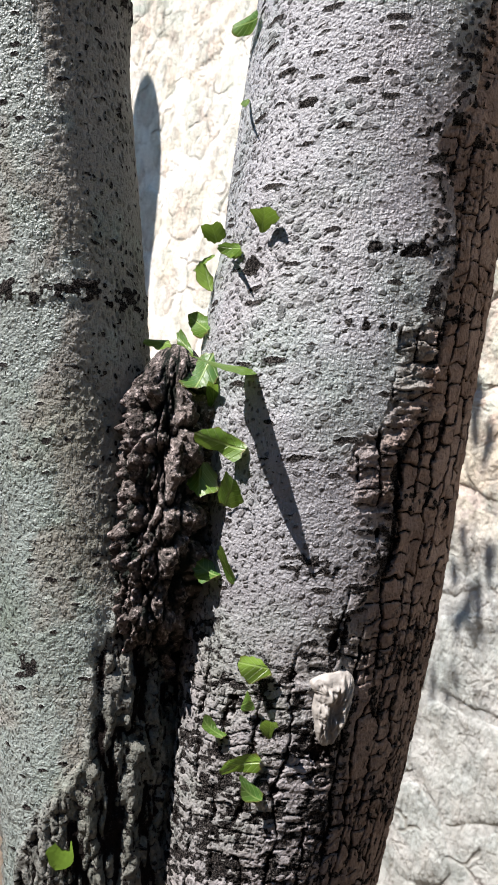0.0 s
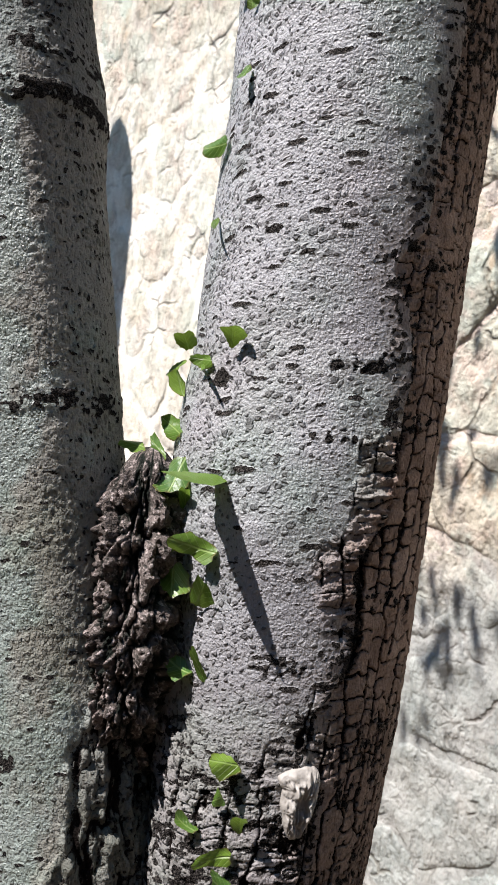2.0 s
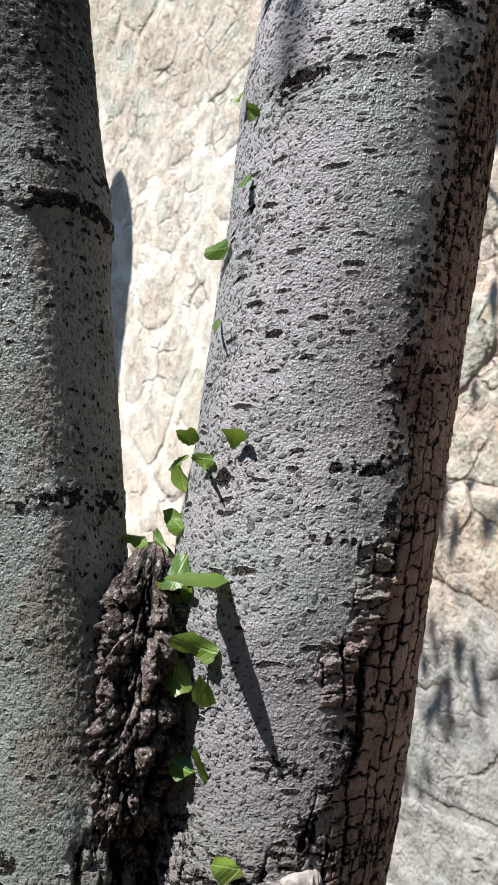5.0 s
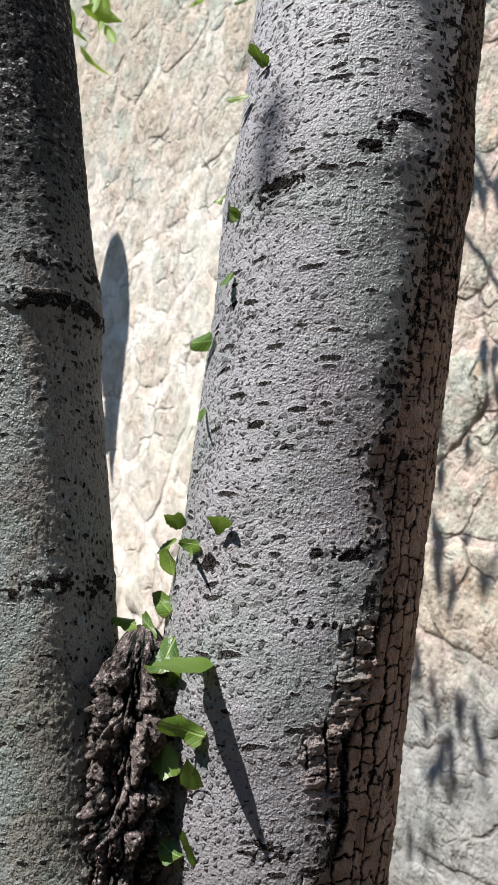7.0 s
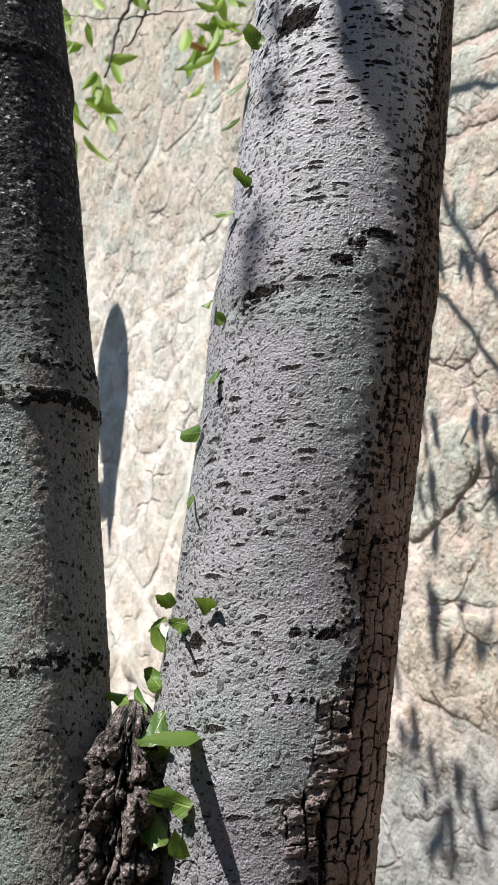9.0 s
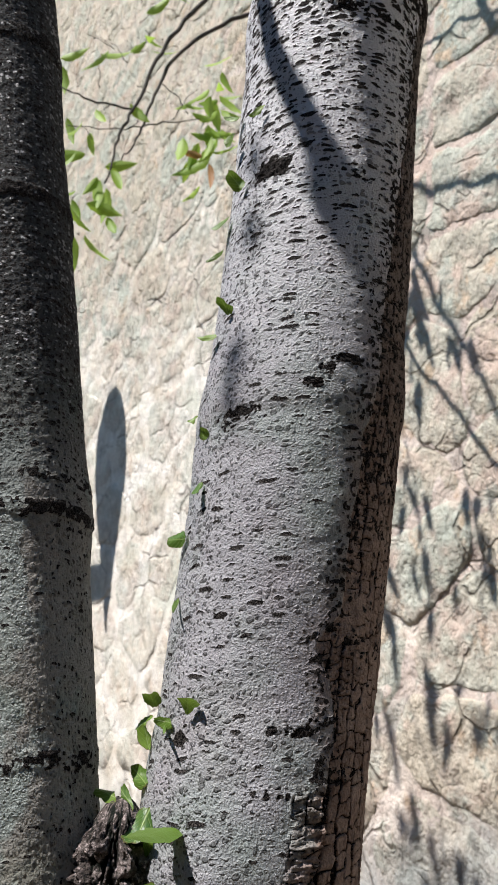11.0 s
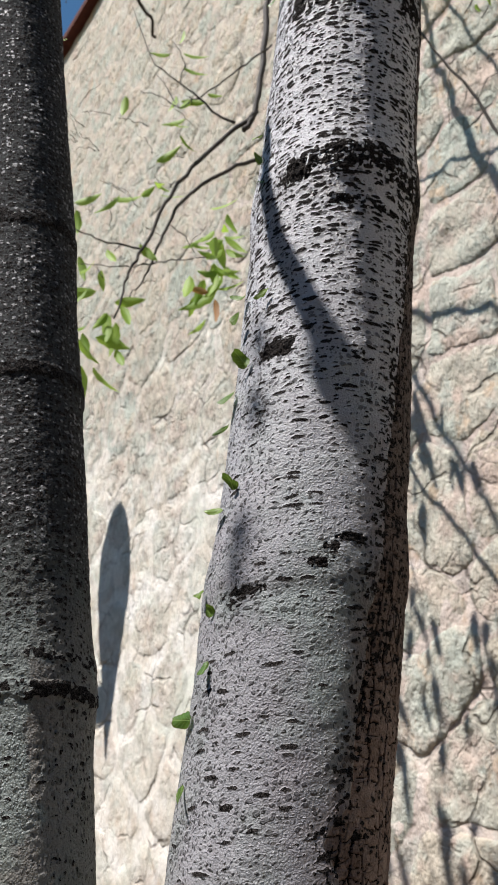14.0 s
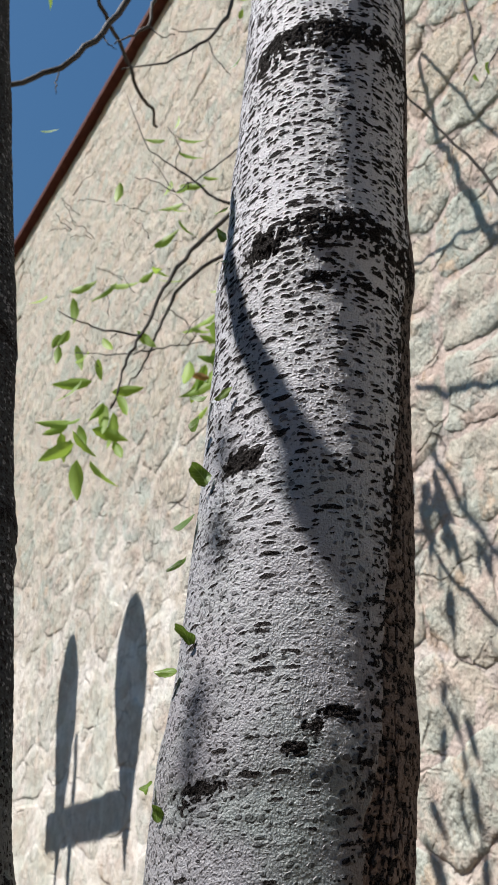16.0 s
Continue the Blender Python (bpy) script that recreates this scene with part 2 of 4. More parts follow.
def stone_material(name, one, two, three, per_object=True, strength=1.0, limed=0.0):
    """Weathered stone. limed: how much cream limewash is left towards the wall's far end."""
    m = material(name, one, 0.9, 0.15)
    k = Nodes(m)
    p = k.position()
    chance = k.add("ObjectInfo").outputs["Random"] if per_object else k.add("NewGeometry").outputs["Random Per Island"]
    base = k.mix(chance, one, two)
    base = k.mix(k.ramp(k.noise(p, 2.6, 4.0), 0.48, 0.62, 0.0, 0.7), base, three)
    base = k.mix(k.ramp(k.noise(p, 13.0, 5.0, 0.65), 0.46, 0.72, 0.0, 0.55), base, tuple(0.5 * c for c in one))
    base = k.mix(k.ramp(k.noise(p, 5.2, 4.0, 0.6), 0.50, 0.62, 0.0, 0.75), base, (0.52, 0.40, 0.335) if limed else one)
    base = k.mix(k.ramp(k.noise(k.position((1.2, 1.1, 1)), 6.1, 4.0, 0.6), 0.53, 0.64, 0.0, 0.7), base, (0.40, 0.44, 0.38) if limed else two)
    base = k.mix(k.ramp(k.noise(k.position((1.1, 0.7, 1)), 7.3, 4.0, 0.65), 0.58, 0.66, 0.0, 0.6), base, (0.50, 0.33, 0.20) if limed else three)
    if limed:
        along = k.add("SeparateXYZ")
        k.put(along.inputs[0], p)
        patch = k.maths("ADD", along.outputs[0], k.maths("MULTIPLY", k.ramp(k.noise(p, 1.7, 5.0, 0.6), 0.3, 0.7), 1.6))
        wash = k.mix(k.ramp(k.noise(p, 6.0, 5.0), 0.35, 0.65), (0.71, 0.655, 0.56), (0.80, 0.77, 0.71))
        wash = k.mix(k.ramp(k.noise(p, 2.8, 4.0), 0.5, 0.62, 0.0, 0.6), wash, (0.56, 0.60, 0.50))
        wash = k.mix(k.ramp(k.noise(p, 4.1, 4.0), 0.54, 0.66, 0.0, 0.6), wash, (0.58, 0.50, 0.39))
        wash = k.mix(k.ramp(k.noise(p, 9.0, 5.0, 0.65), 0.55, 0.72, 0.0, 0.5), wash, (0.40, 0.38, 0.33))
        # higher up the wash has weathered away
        high = k.maths("ADD", along.outputs[1], k.ramp(k.noise(p, 1.3, 4.0, 0.6), 0.3, 0.7, -0.8, 0.8))
        wash = k.mix(k.ramp(high, 3.2, 4.6, 0.0, 0.95), wash, k.mix(k.ramp(k.noise(p, 7.0, 4.0), 0.4, 0.6), (0.58, 0.53, 0.42), (0.50, 0.50, 0.42)))
        cover = k.maths("MULTIPLY", k.ramp(patch, -2.0, -1.0, 1.0, 0.12), k.ramp(k.noise(p, 19.0, 5.0, 0.7), 0.36, 0.56, limed, limed * 0.45))
        cover = k.maths("MINIMUM", k.maths("MULTIPLY", cover, k.ramp(high, 2.9, 4.0, 2.2, 1.0)), 1.0)
        base = k.mix(cover, base, wash)
    slant = k.position((1, 1, 1))
    slant.node.inputs["Rotation"].default_value, slant.node.inputs["Scale"].default_value = (0, 0, radians(-32)), (10, 3.4, 12)
    streaks = k.noise(slant, 2.0, 4.0, 0.6)
    # blue-grey shadows of the slanting chips are put into the colour
    base = k.mix(k.ramp(streaks, 0.54, 0.66, 0.0, 0.40), base, tuple(0.62 * c for c in (one[0], one[1] * 1.08, one[2] * 1.2)))
    if limed:
        # bare grey courses near the ground
        damp = k.maths("ADD", along.outputs[1], k.ramp(k.noise(p, 2.2, 4.0, 0.6), 0.3, 0.7, -0.2, 0.2))
        grey = k.mix(k.ramp(k.noise(p, 8.0, 5.0, 0.65), 0.4, 0.62), (0.36, 0.37, 0.355), (0.25, 0.27, 0.26))
        base = k.mix(k.ramp(damp, 1.25, 1.5, 0.85, 0.0), base, grey)
    # thin broken cracks
    bent = k.add("VectorMath", operation="ADD")
    shove = k.add("TexNoise")
    k.put(shove.inputs["Vector"], p)
    shove.inputs["Scale"].default_value, shove.inputs["Detail"].default_value = 5.0, 4.0
    less = k.add("VectorMath", operation="SCALE")
    k.put(less.inputs[0], shove.outputs["Color"])
    less.inputs["Scale"].default_value = 0.16
    k.put(bent.inputs[0], p), k.put(bent.inputs[1], less.outputs[0])
    lines = k.maths("MULTIPLY", k.ramp(k.voronoi(bent.outputs[0], 4.6, "DISTANCE_TO_EDGE"), 0.012, 0.04, 1.0, 0.0), k.ramp(k.noise(p, 4.3, 3.0), 0.50, 0.60))
    hair = k.maths("MULTIPLY", k.ramp(k.voronoi(bent.outputs[0], 13.0, "DISTANCE_TO_EDGE"), 0.02, 0.06, 1.0, 0.0), k.ramp(k.noise(p, 5.1, 3.0), 0.53, 0.63))
    lines = k.maths("MAXIMUM", lines, k.maths("MULTIPLY", hair, 0.30))
    if limed:
        base = k.mix(k.maths("MULTIPLY", lines, 0.45), base, tuple(0.36 * c for c in one))
    pits = k.ramp(k.noise(p, 55.0, 4.0, 0.6), 0.60, 0.72, 0.0, 0.6)
    base = k.mix(pits, base, tuple(0.35 * c for c in one))
    k.colour(base)
    chips = k.ramp(streaks, 0.40, 0.64, 1.0, 0.0)
    worn = k.maths("ADD", k.maths("MULTIPLY", k.noise(p, 13.0, 5.0, 0.62), 0.55), k.maths("ADD", k.maths("MULTIPLY", k.noise(p, 70.0, 4.0, 0.6), 0.22), k.maths("MULTIPLY", chips, 0.36)))
    worn = k.maths("SUBTRACT", worn, k.maths("MULTIPLY", lines, 0.35 if limed else 0.0))
    if limed:
        # thick limewash smooths the lower courses of the far end
        worn = k.maths("MULTIPLY", worn, k.maths("MAXIMUM", k.ramp(high, 2.6, 4.4, 0.5, 1.45), k.ramp(along.outputs[0], -2.6, -2.0)))
    k.bump(worn, 0.028, strength)
    return m


STONE = stone_material("limewashed_green_stone", (0.54, 0.47, 0.37), (0.42, 0.47, 0.41), (0.52, 0.43, 0.34), limed=0.42)
STONE_FAR = stone_material("limewashed_stone_rest", (0.54, 0.47, 0.37), (0.42, 0.47, 0.41), (0.52, 0.43, 0.34), per_object=False, limed=0.42)
MORTAR = stone_material("pink_lime_mortar", (0.54, 0.44, 0.38), (0.54, 0.44, 0.38), (0.62, 0.55, 0.49), strength=0.8, limed=1.0)
EARTH = stone_material("dry_earth", (0.13, 0.10, 0.075), (0.13, 0.10, 0.075), (0.165, 0.135, 0.105), strength=0.6)
EAVE = stone_material("red_brown_eave", (0.10, 0.035, 0.025), (0.13, 0.05, 0.035), (0.07, 0.03, 0.025), strength=0.3)

# ---- mesh helpers ----


def part(name, bm, mat, parent=None, label="", smooth=False):
    """Links a bmesh as one mesh object under a thing or a part."""
    me = bpy.data.meshes.new(name)
    bm.to_mesh(me)
    bm.free()
    return placed(name, me, mat, parent, label, smooth)


def placed(name, me, mat, parent=None, label="", smooth=False):
    me.materials.append(mat)
    if smooth:
        me.shade_smooth()
    ob = new(name, me)
    ob.parent = parent
    return tagged(ob, label)


def sheet(name, places, masks=None, closed_u=False):
    """A mesh from a grid of places of shape (rows, columns, 3), with point masks of the same grid."""
    rows, cols = places.shape[:2]
    i, j = np.meshgrid(np.arange(rows - 1), np.arange(cols if closed_u else cols - 1), indexing="ij")
    i, j = i.ravel(), j.ravel()
    k = (j + 1) % cols
    quads = np.stack([i * cols + j, i * cols + k, (i + 1) * cols + k, (i + 1) * cols + j], 1)
    me = bpy.data.meshes.new(name)
    me.vertices.add(rows * cols)
    me.vertices.foreach_set("co", places.reshape(-1).astype(np.float32))
    me.loops.add(quads.size)
    me.loops.foreach_set("vertex_index", quads.ravel().astype(np.int32))
    me.polygons.add(len(quads))
    me.polygons.foreach_set("loop_start", np.arange(0, quads.size, 4, dtype=np.int32))
    for key, value in (masks or {}).items():
        me.attributes.new(key, "FLOAT", "POINT").data.foreach_set("value", value.reshape(-1).astype(np.float32))
    me.update(calc_edges=True)
    me.validate()
    return me


def tube(bm, path, radii, sides=6):
    """A tapered round rod along a path."""
    path, rings = [Vector(p) for p in path], []
    for n, p in enumerate(path):
        way = (path[min(n + 1, len(path) - 1)] - path[max(n - 1, 0)]).normalized()
        side = way.orthogonal().normalized()
        if rings:
            side = (last - way * last.dot(way)).normalized()
        last = side
        other = way.cross(side)
        r = radii[n]
        rings.append([bm.verts.new(p + r * (math.cos(2 * math.pi * k / sides) * side + math.sin(2 * math.pi * k / sides) * other)) for k in range(sides)])
    for a, b in zip(rings, rings[1:]):
        for k in range(sides):
            bm.faces.new((a[k], a[(k + 1) % sides], b[(k + 1) % sides], b[k]))
    bm.faces.new(rings[0][::-1]), bm.faces.new(rings[-1])
    return bm


def curve(knots, values, z):
    """A smooth curve through knots (cubic Hermite with central slopes)."""
    knots, values = np.asarray(knots, float), np.asarray(values, float)
    slope = np.gradient(values, knots)
    n = np.clip(np.searchsorted(knots, z) - 1, 0, len(knots) - 2)
    h = knots[n + 1] - knots[n]
    t = (z - knots[n]) / h
    return (values[n] * (1 + 2 * t) * (1 - t) ** 2 + slope[n] * h * t * (1 - t) ** 2 + values[n + 1] * t * t * (3 - 2 * t) - slope[n + 1] * h * t * t * (1 - t))


# ---- ground and wall ----
bm = bmesh.new()
bmesh.ops.create_grid(bm, x_segments=60, y_segments=60, size=60)
for v in bm.verts:
    v.co.z = 0.03 * noise.noise(v.co * 0.7)
ground = part("ground", bm, EARTH)
tagged(ground, "dry brown bare earth under the tree beside the wall", "ground", kind="structure")

WALL_AZ, WALL_FAR, WALL_TOP = 55.5, 3.91 * S, EYE + 14.4 * S
wall_out = Vector((-math.sin(radians(WALL_AZ)), -math.cos(radians(WALL_AZ)), 0))  # towards the tree
wall_along = Vector((math.cos(radians(WALL_AZ)), -math.sin(radians(WALL_AZ)), 0))  # towards the nearer end
WALL = Matrix((
    (wall_along.x, 0, wall_out.x, -WALL_FAR * wall_out.x),
    (wall_along.y, 0, wall_out.y, -WALL_FAR * wall_out.y),
    (0, 1, 0, 0),
    (0, 0, 0, 1),
))  # its own axes: along, up, out
S0, S1 = -9.0, 2.5
bm = bmesh.new()
bmesh.ops.create_cube(bm, size=1, matrix=Matrix.Translation(((S0 + S1) / 2, WALL_TOP / 2 - 0.05, -0.28)) @ Matrix.Diagonal((S1 - S0 + 1.0, WALL_TOP, 0.46, 1)))
wall = part("wall_stone", bm, MORTAR)
wall.matrix_world = WALL
tagged(wall, "old rubble stone wall, worn cream limewash and pink mortar", "wall", kind="structure")

# the bed of mortar between the stones, uneven
ss, hh = np.meshgrid(np.linspace(-6.6, 0.4, 300), np.linspace(0, WALL_TOP - 0.02, 350))
end = step(-2.9, -1.9, ss)
bed = -0.0014 - 0.0030 * end + (0.007 + 0.010 * end) * rough(ss * 7, hh * 7, 3, 77) + (0.0035 + 0.005 * end) * rough(ss * 17, hh * 17, 3, 81) + (0.006 + 0.003 * end) * rough(ss * 6, hh * 6, 3, 79)
placed("mortar", sheet("mortar", np.stack([ss, hh, bed], -1)), MORTAR, wall, "uneven pinkish lime mortar", smooth=True)


def clipped(poly, mid, way):
    """The part of a convex polygon on the near side of a line."""
    out = []
    for p, q in zip(poly, poly[1:] + poly[:1]):
        a, b = (p - mid).dot(way), (q - mid).dot(way)
        if a <= 0:
            out.append(p)
        if a * b < 0:
            out.append(p + (q - p) * (a / (a - b)))
    return out


def stone(poly, centre, spokes, rings, seed):
    """A stone's face: an uneven many-sided outline, a rough weathered face and a rim that runs back into the wall."""
    near_end = float(step(-2.9, -1.9, centre.x + 0.5 * noise.noise(Vector((centre.y * 0.8, 3, 1)))))
    luck = float(hashed(np.float64(seed), np.float64(1), 9))
    gap = (0.006 + 0.022 * luck) * (1 - near_end) + (0.005 + 0.011 * luck) * near_end
    angle = 2 * math.pi * np.arange(spokes) / spokes
    reach = np.full(spokes, 9.0)
    for p, q in zip(poly, poly[1:] + poly[:1]):
        out = Vector(((q - p).y, -(q - p).x)).normalized()
        far = abs((p - centre).dot(out)) - gap
        if (p - centre).dot(out) < 0:
            out = -out
        along = np.cos(angle) * out.x + np.sin(angle) * out.y
        reach = np.minimum(reach, np.where(along > 0.05, max(far, 0.01) / np.maximum(along, 0.05), 9.0))
    # soften the corners
    for _ in range(1):
        reach = np.minimum(reach, 0.25 * np.roll(reach, 1) + 0.5 * reach + 0.25 * np.roll(reach, -1))
    share = np.r_[np.linspace(0.0, 0.93, rings), 0.975, 1.0, 1.0][:, None]
    s = centre.x + share * reach * np.cos(angle)
    h = centre.y + share * reach * np.sin(angle)
    ws, wh = s + 0.05 * rough(s * 4, h * 4, 5, 41) + 0.016 * rough(s * 19, h * 19, 3, 43), h + 0.045 * rough(s * 4, h * 4, 5, 57) + 0.016 * rough(s * 19, h * 19, 3, 59)
    proud = 0.010 * (float(hashed(np.float64(seed), np.float64(3), 5)) - 0.35) * (0.5 + 0.2 * near_end)
    out = proud + (0.007 + 0.010 * near_end) * rough(ws * 7, wh * 7, 3, 77) + (0.0035 + 0.005 * near_end) * rough(ws * 17, wh * 17, 3, 81)
    # the rim breaks off into the joint along part of the outline
    broken = step(-0.12, 0.22, rough(ws[-1] * 5, wh[-1] * 5, 2, 63))
    out = out + np.array([0.0] * rings + [-0.0015, -0.004, -0.025])[:, None] - np.array([0.0] * (rings - 1) + [0.3, 1.0, 1.2, 0.0])[:, None] * (0.009 * broken + 0.022 * near_end * step(0.18, 0.32, rough(ws[-1] * 3.5, wh[-1] * 3.5, 2, 65)))
    return np.stack([ws, wh, out], -1)


dice = random.Random(4)
seeds, row, h = {}, 0, -0.1
while h < WALL_TOP + 0.3:
    tall = dice.uniform(0.27, 0.36)
    s, n = S0 + dice.uniform(0, 0.3), 0
    while s < S1:
        wide = dice.uniform(0.22, 0.60)
        seeds[row, n] = Vector((s + wide / 2 + dice.uniform(-0.03, 0.03), h + tall / 2 + dice.uniform(-0.07, 0.07) * (0.25 if s > -2.3 else 1.0)))
        s, n = s + wide, n + 1
    h, row = h + tall, row + 1
every = list(seeds.values())
table = np.array([(p.x, p.y) for p in every])
near, rest = [], []
for k, centre in enumerate(every):
    around = np.argsort(((table - table[k]) ** 2).sum(1))[1:15]
    poly = [centre + Vector(c) for c in ((-0.5, -0.5), (0.5, -0.5), (0.5, 0.5), (-0.5, 0.5))]
    for o in around:
        poly = clipped(poly, (every[o] + centre) / 2, every[o] - centre)
    if len(poly) < 3 or centre.y > WALL_TOP - 0.05:
        continue
    seen = (-7.2 < centre.x < -2.7 and centre.y > 2.0) or (-1.95 < centre.x < -0.9 and 0.4 < centre.y < 5.8)
    (near if seen and len(near) < 300 else rest).append((poly, centre, k))
for poly, centre, k in near:
    placed("stone", sheet("stone", stone(poly, centre, 44, 9, k), closed_u=True), STONE, wall, smooth=True)
rows = [stone(poly, centre, 24, 4, k) for poly, centre, k in rest]
verts = np.concatenate([r.reshape(-1, 3) for r in rows])
i, j = np.meshgrid(np.arange(6), np.arange(24), indexing="ij")
one = np.stack([i * 24 + j, i * 24 + (j + 1) % 24, (i + 1) * 24 + (j + 1) % 24, (i + 1) * 24 + j], -1).reshape(-1, 4)
faces = (one[None] + 168 * np.arange(len(rows))[:, None, None]).reshape(-1, 4)
me = bpy.data.meshes.new("stones")
me.from_pydata(verts.tolist(), [], faces.tolist())
tagged(placed("stones", me, STONE_FAR, wall, "remaining stones of the wall", smooth=True), kind="stuff")

bm = bmesh.new()
bmesh.ops.create_cube(bm, size=1, matrix=Matrix.Translation(((S0 + S1) / 2, WALL_TOP + 0.0, -0.19)) @ Matrix.Diagonal((S1 - S0, 0.08, 0.56, 1)))
eave = part("eave", bm, EAVE)
eave.matrix_world = WALL
tagged(eave, "dark red-brown eave along the wall's top", "eave", kind="structure")

# added unseen walls close the place behind the path and block sky light
for name, x, y, wide, deep in (("wall_back", 0.0, -3.2, 9.0, 0.3), ("wall_side", -4.4, 1.0, 0.3, 8.4)):
    bm = bmesh.new()
    bmesh.ops.create_cube(bm, size=1, matrix=Matrix.Translation((x, y, 2.3)) @ Matrix.Diagonal((wide, deep, 4.6, 1)))
    bmesh.ops.bevel(bm, geom=bm.edges[:], offset=0.02, segments=2)
    tagged(part(name, bm, EARTH), "added plain brown wall out of view, blocks sky light", "wall", kind="structure")

# ---- the tree ----
tree = new("tree")
tree.location = (0, 0.43, 0)
tagged(tree, "pale-barked tree with two stems parting at a gnarled fork", "tree")
bpy.context.view_layer.update()


def in_tree(ob):
    ob.matrix_parent_inverse = tree.matrix_world.inverted()
    return ob


RIGHT = dict(
    z=(-1.0, -0.5, -0.2, 0.1, 0.4, 0.7, 1.0, 1.3, 1.6, 2.1, 3.0, 5.0),
    x=(-0.06, 0.0108, 0.0597, 0.1013, 0.1462, 0.1928, 0.232, 0.2665, 0.300, 0.353, 0.43, 0.55),
    y=(0.83, 0.8425, 0.853, 0.8635, 0.8605, 0.851, 0.836, 0.7834, 0.7136, 0.6193, 0.46, 0.2),
    r=(0.09, 0.106, 0.127, 0.1395, 0.1446, 0.1445, 0.1440, 0.1385, 0.1350, 0.1240, 0.10, 0.07),
)
LEFT = dict(
    z=(-1.0, -0.5, -0.2, 0.1, 0.4, 0.7, 1.0, 1.3, 1.6, 2.1, 3.0, 5.0),
    x=(-0.12, -0.1544, -0.174, -0.1937, -0.2144, -0.2405, -0.2705, -0.2965, -0.326, -0.377, -0.46, -0.6),
    y=(0.87, 0.8674, 0.864, 0.8608, 0.8554, 0.850, 0.851, 0.854, 0.842, 0.814, 0.78, 0.7),
    r=(0.10, 0.0961, 0.0941, 0.0885, 0.0884, 0.0895, 0.0885, 0.0855, 0.083, 0.080, 0.07, 0.05),
)


def stem(name, form, z0, z1, rows, cols, relief, mat, label, fine=(-100, 100)):
    """A stem as a closed sheet round its curved line: fine where it faces the path, coarse behind. Angle 0 faces the path."""
    z = np.r_[np.linspace(z0, 1.0, int(rows * 0.64))[:-1], np.linspace(1.0, z1, rows - int(rows * 0.64) + 1)]
    back = 26
    angle = np.radians(np.r_[np.linspace(fine[0], fine[1], cols), np.linspace(fine[1], fine[0] + 360, back + 2)[1:-1]])
    zz, aa = np.meshgrid(z, angle, indexing="ij")
    cx, cy, r = (curve(form["z"], form[k], z) for k in "xyr")
    r = r[:, None] * S
    height, masks = relief(aa, aa * 0.07, zz * S, zz)
    r = r + height
    masks["round"], masks["along"] = aa * 0.07, zz * S
    x = S * cx[:, None] + r * np.sin(aa)
    y = S * cy[:, None] - r * np.cos(aa)
    me = sheet(name, np.stack([x, y, EYE + S * zz], -1), masks, closed_u=True)
    return in_tree(placed(name, me, mat, tree, label, smooth=True))


def plates(u, v, wide, tall, seed):
    """Bark cracked into uneven upright rows of plates: the depth of the cracks, and a random number of each plate."""
    x = u / wide + 0.55 * rough(u * 70, v * 45, 3, seed) + 0.12 * rough(u * 400, v * 400, 2, seed + 1)
    col = np.floor(x)
    lean = hashed(col, col * 0, seed + 2)
    y = v / (tall * (0.7 + 0.8 * lean)) + 7 * lean + 0.35 * rough(u * 90, v * 90, 3, seed + 3) + 0.25 * wave(u / wide * 1.7, v * 60, seed + 4)
    row = np.floor(y)
    a, b = x - col, y - row
    # some joints stay closed
    left = hashed(col, np.floor(v / (tall * 3.1)), seed + 5) < 0.75
    right = hashed(col + 1, np.floor(v / (tall * 3.1)), seed + 5) < 0.75
    under = hashed(col, row, seed + 6) < 0.8
    over = hashed(col, row + 1, seed + 6) < 0.8
    width = np.maximum(0.022, 0.050 + 0.055 * rough(u * 130, v * 130, 2, seed + 7))
    d = np.minimum(np.where(left, a, 1), np.where(right, 1 - a, 1)) * wide
    e = np.minimum(np.where(under, b, 1), np.where(over, 1 - b, 1)) * tall
    crack = np.maximum(np.clip(1 - 0.5 * d / (wide * width * 1.2 + 1e-6), 0, 1), np.clip(1 - 0.5 * e / (tall * width * 0.85 + 1e-6), 0, 1))
    return crack, hashed(col, row, seed + 8)


def right_relief(angle, u, v, z):
    """Bark of the right stem: smooth skin with cork spots, ending in a ledge over cracked inner bark."""
    deg = np.degrees(angle)
    # the ledge runs at these angles for these heights
    edge = np.interp(
        z,
        (-0.6, -0.36, -0.26, -0.2, -0.16, -0.14, -0.114, -0.06, -0.03, 0.0, 0.02, 0.1, 0.15, 0.2, 0.23, 0.262, 0.28, 0.305, 0.4, 0.6, 0.9, 1.3, 2.2),
        (10, 12, 13, 9, 8, 15, 22, 21, 18, 19, 26, 28, 31, 30, 25, 17, 20, 29, 31, 36, 44, 62, 66),
    )
    edge = edge + 2.5 * rough(u * 75, v * 60, 4, 3) + 3.5 * rough(u * 15, v * 26, 3, 8)
    inner = step(-0.7, 0.9, deg - edge)
    crack, mark = plates(u, v, 0.0098, 0.0088, 11)
    fine_crack, fine_mark = plates(u + 0.3, v, 0.0046, 0.0040, 27)
    some = step(0.0, 0.3, rough(u * 30, v * 30, 2, 28))
    crack = np.maximum(crack, 0.7 * fine_crack * some)
    strength = np.interp(z, (-0.5, 0.05, 0.2, 0.7, 1.2), (1, 0.92, 0.74, 0.66, 0.6))
    crack = crack * inner * strength
    skin = 1 - inner
    # dark bands at old nodes, eyes on their left
    bands = np.zeros(u.shape)
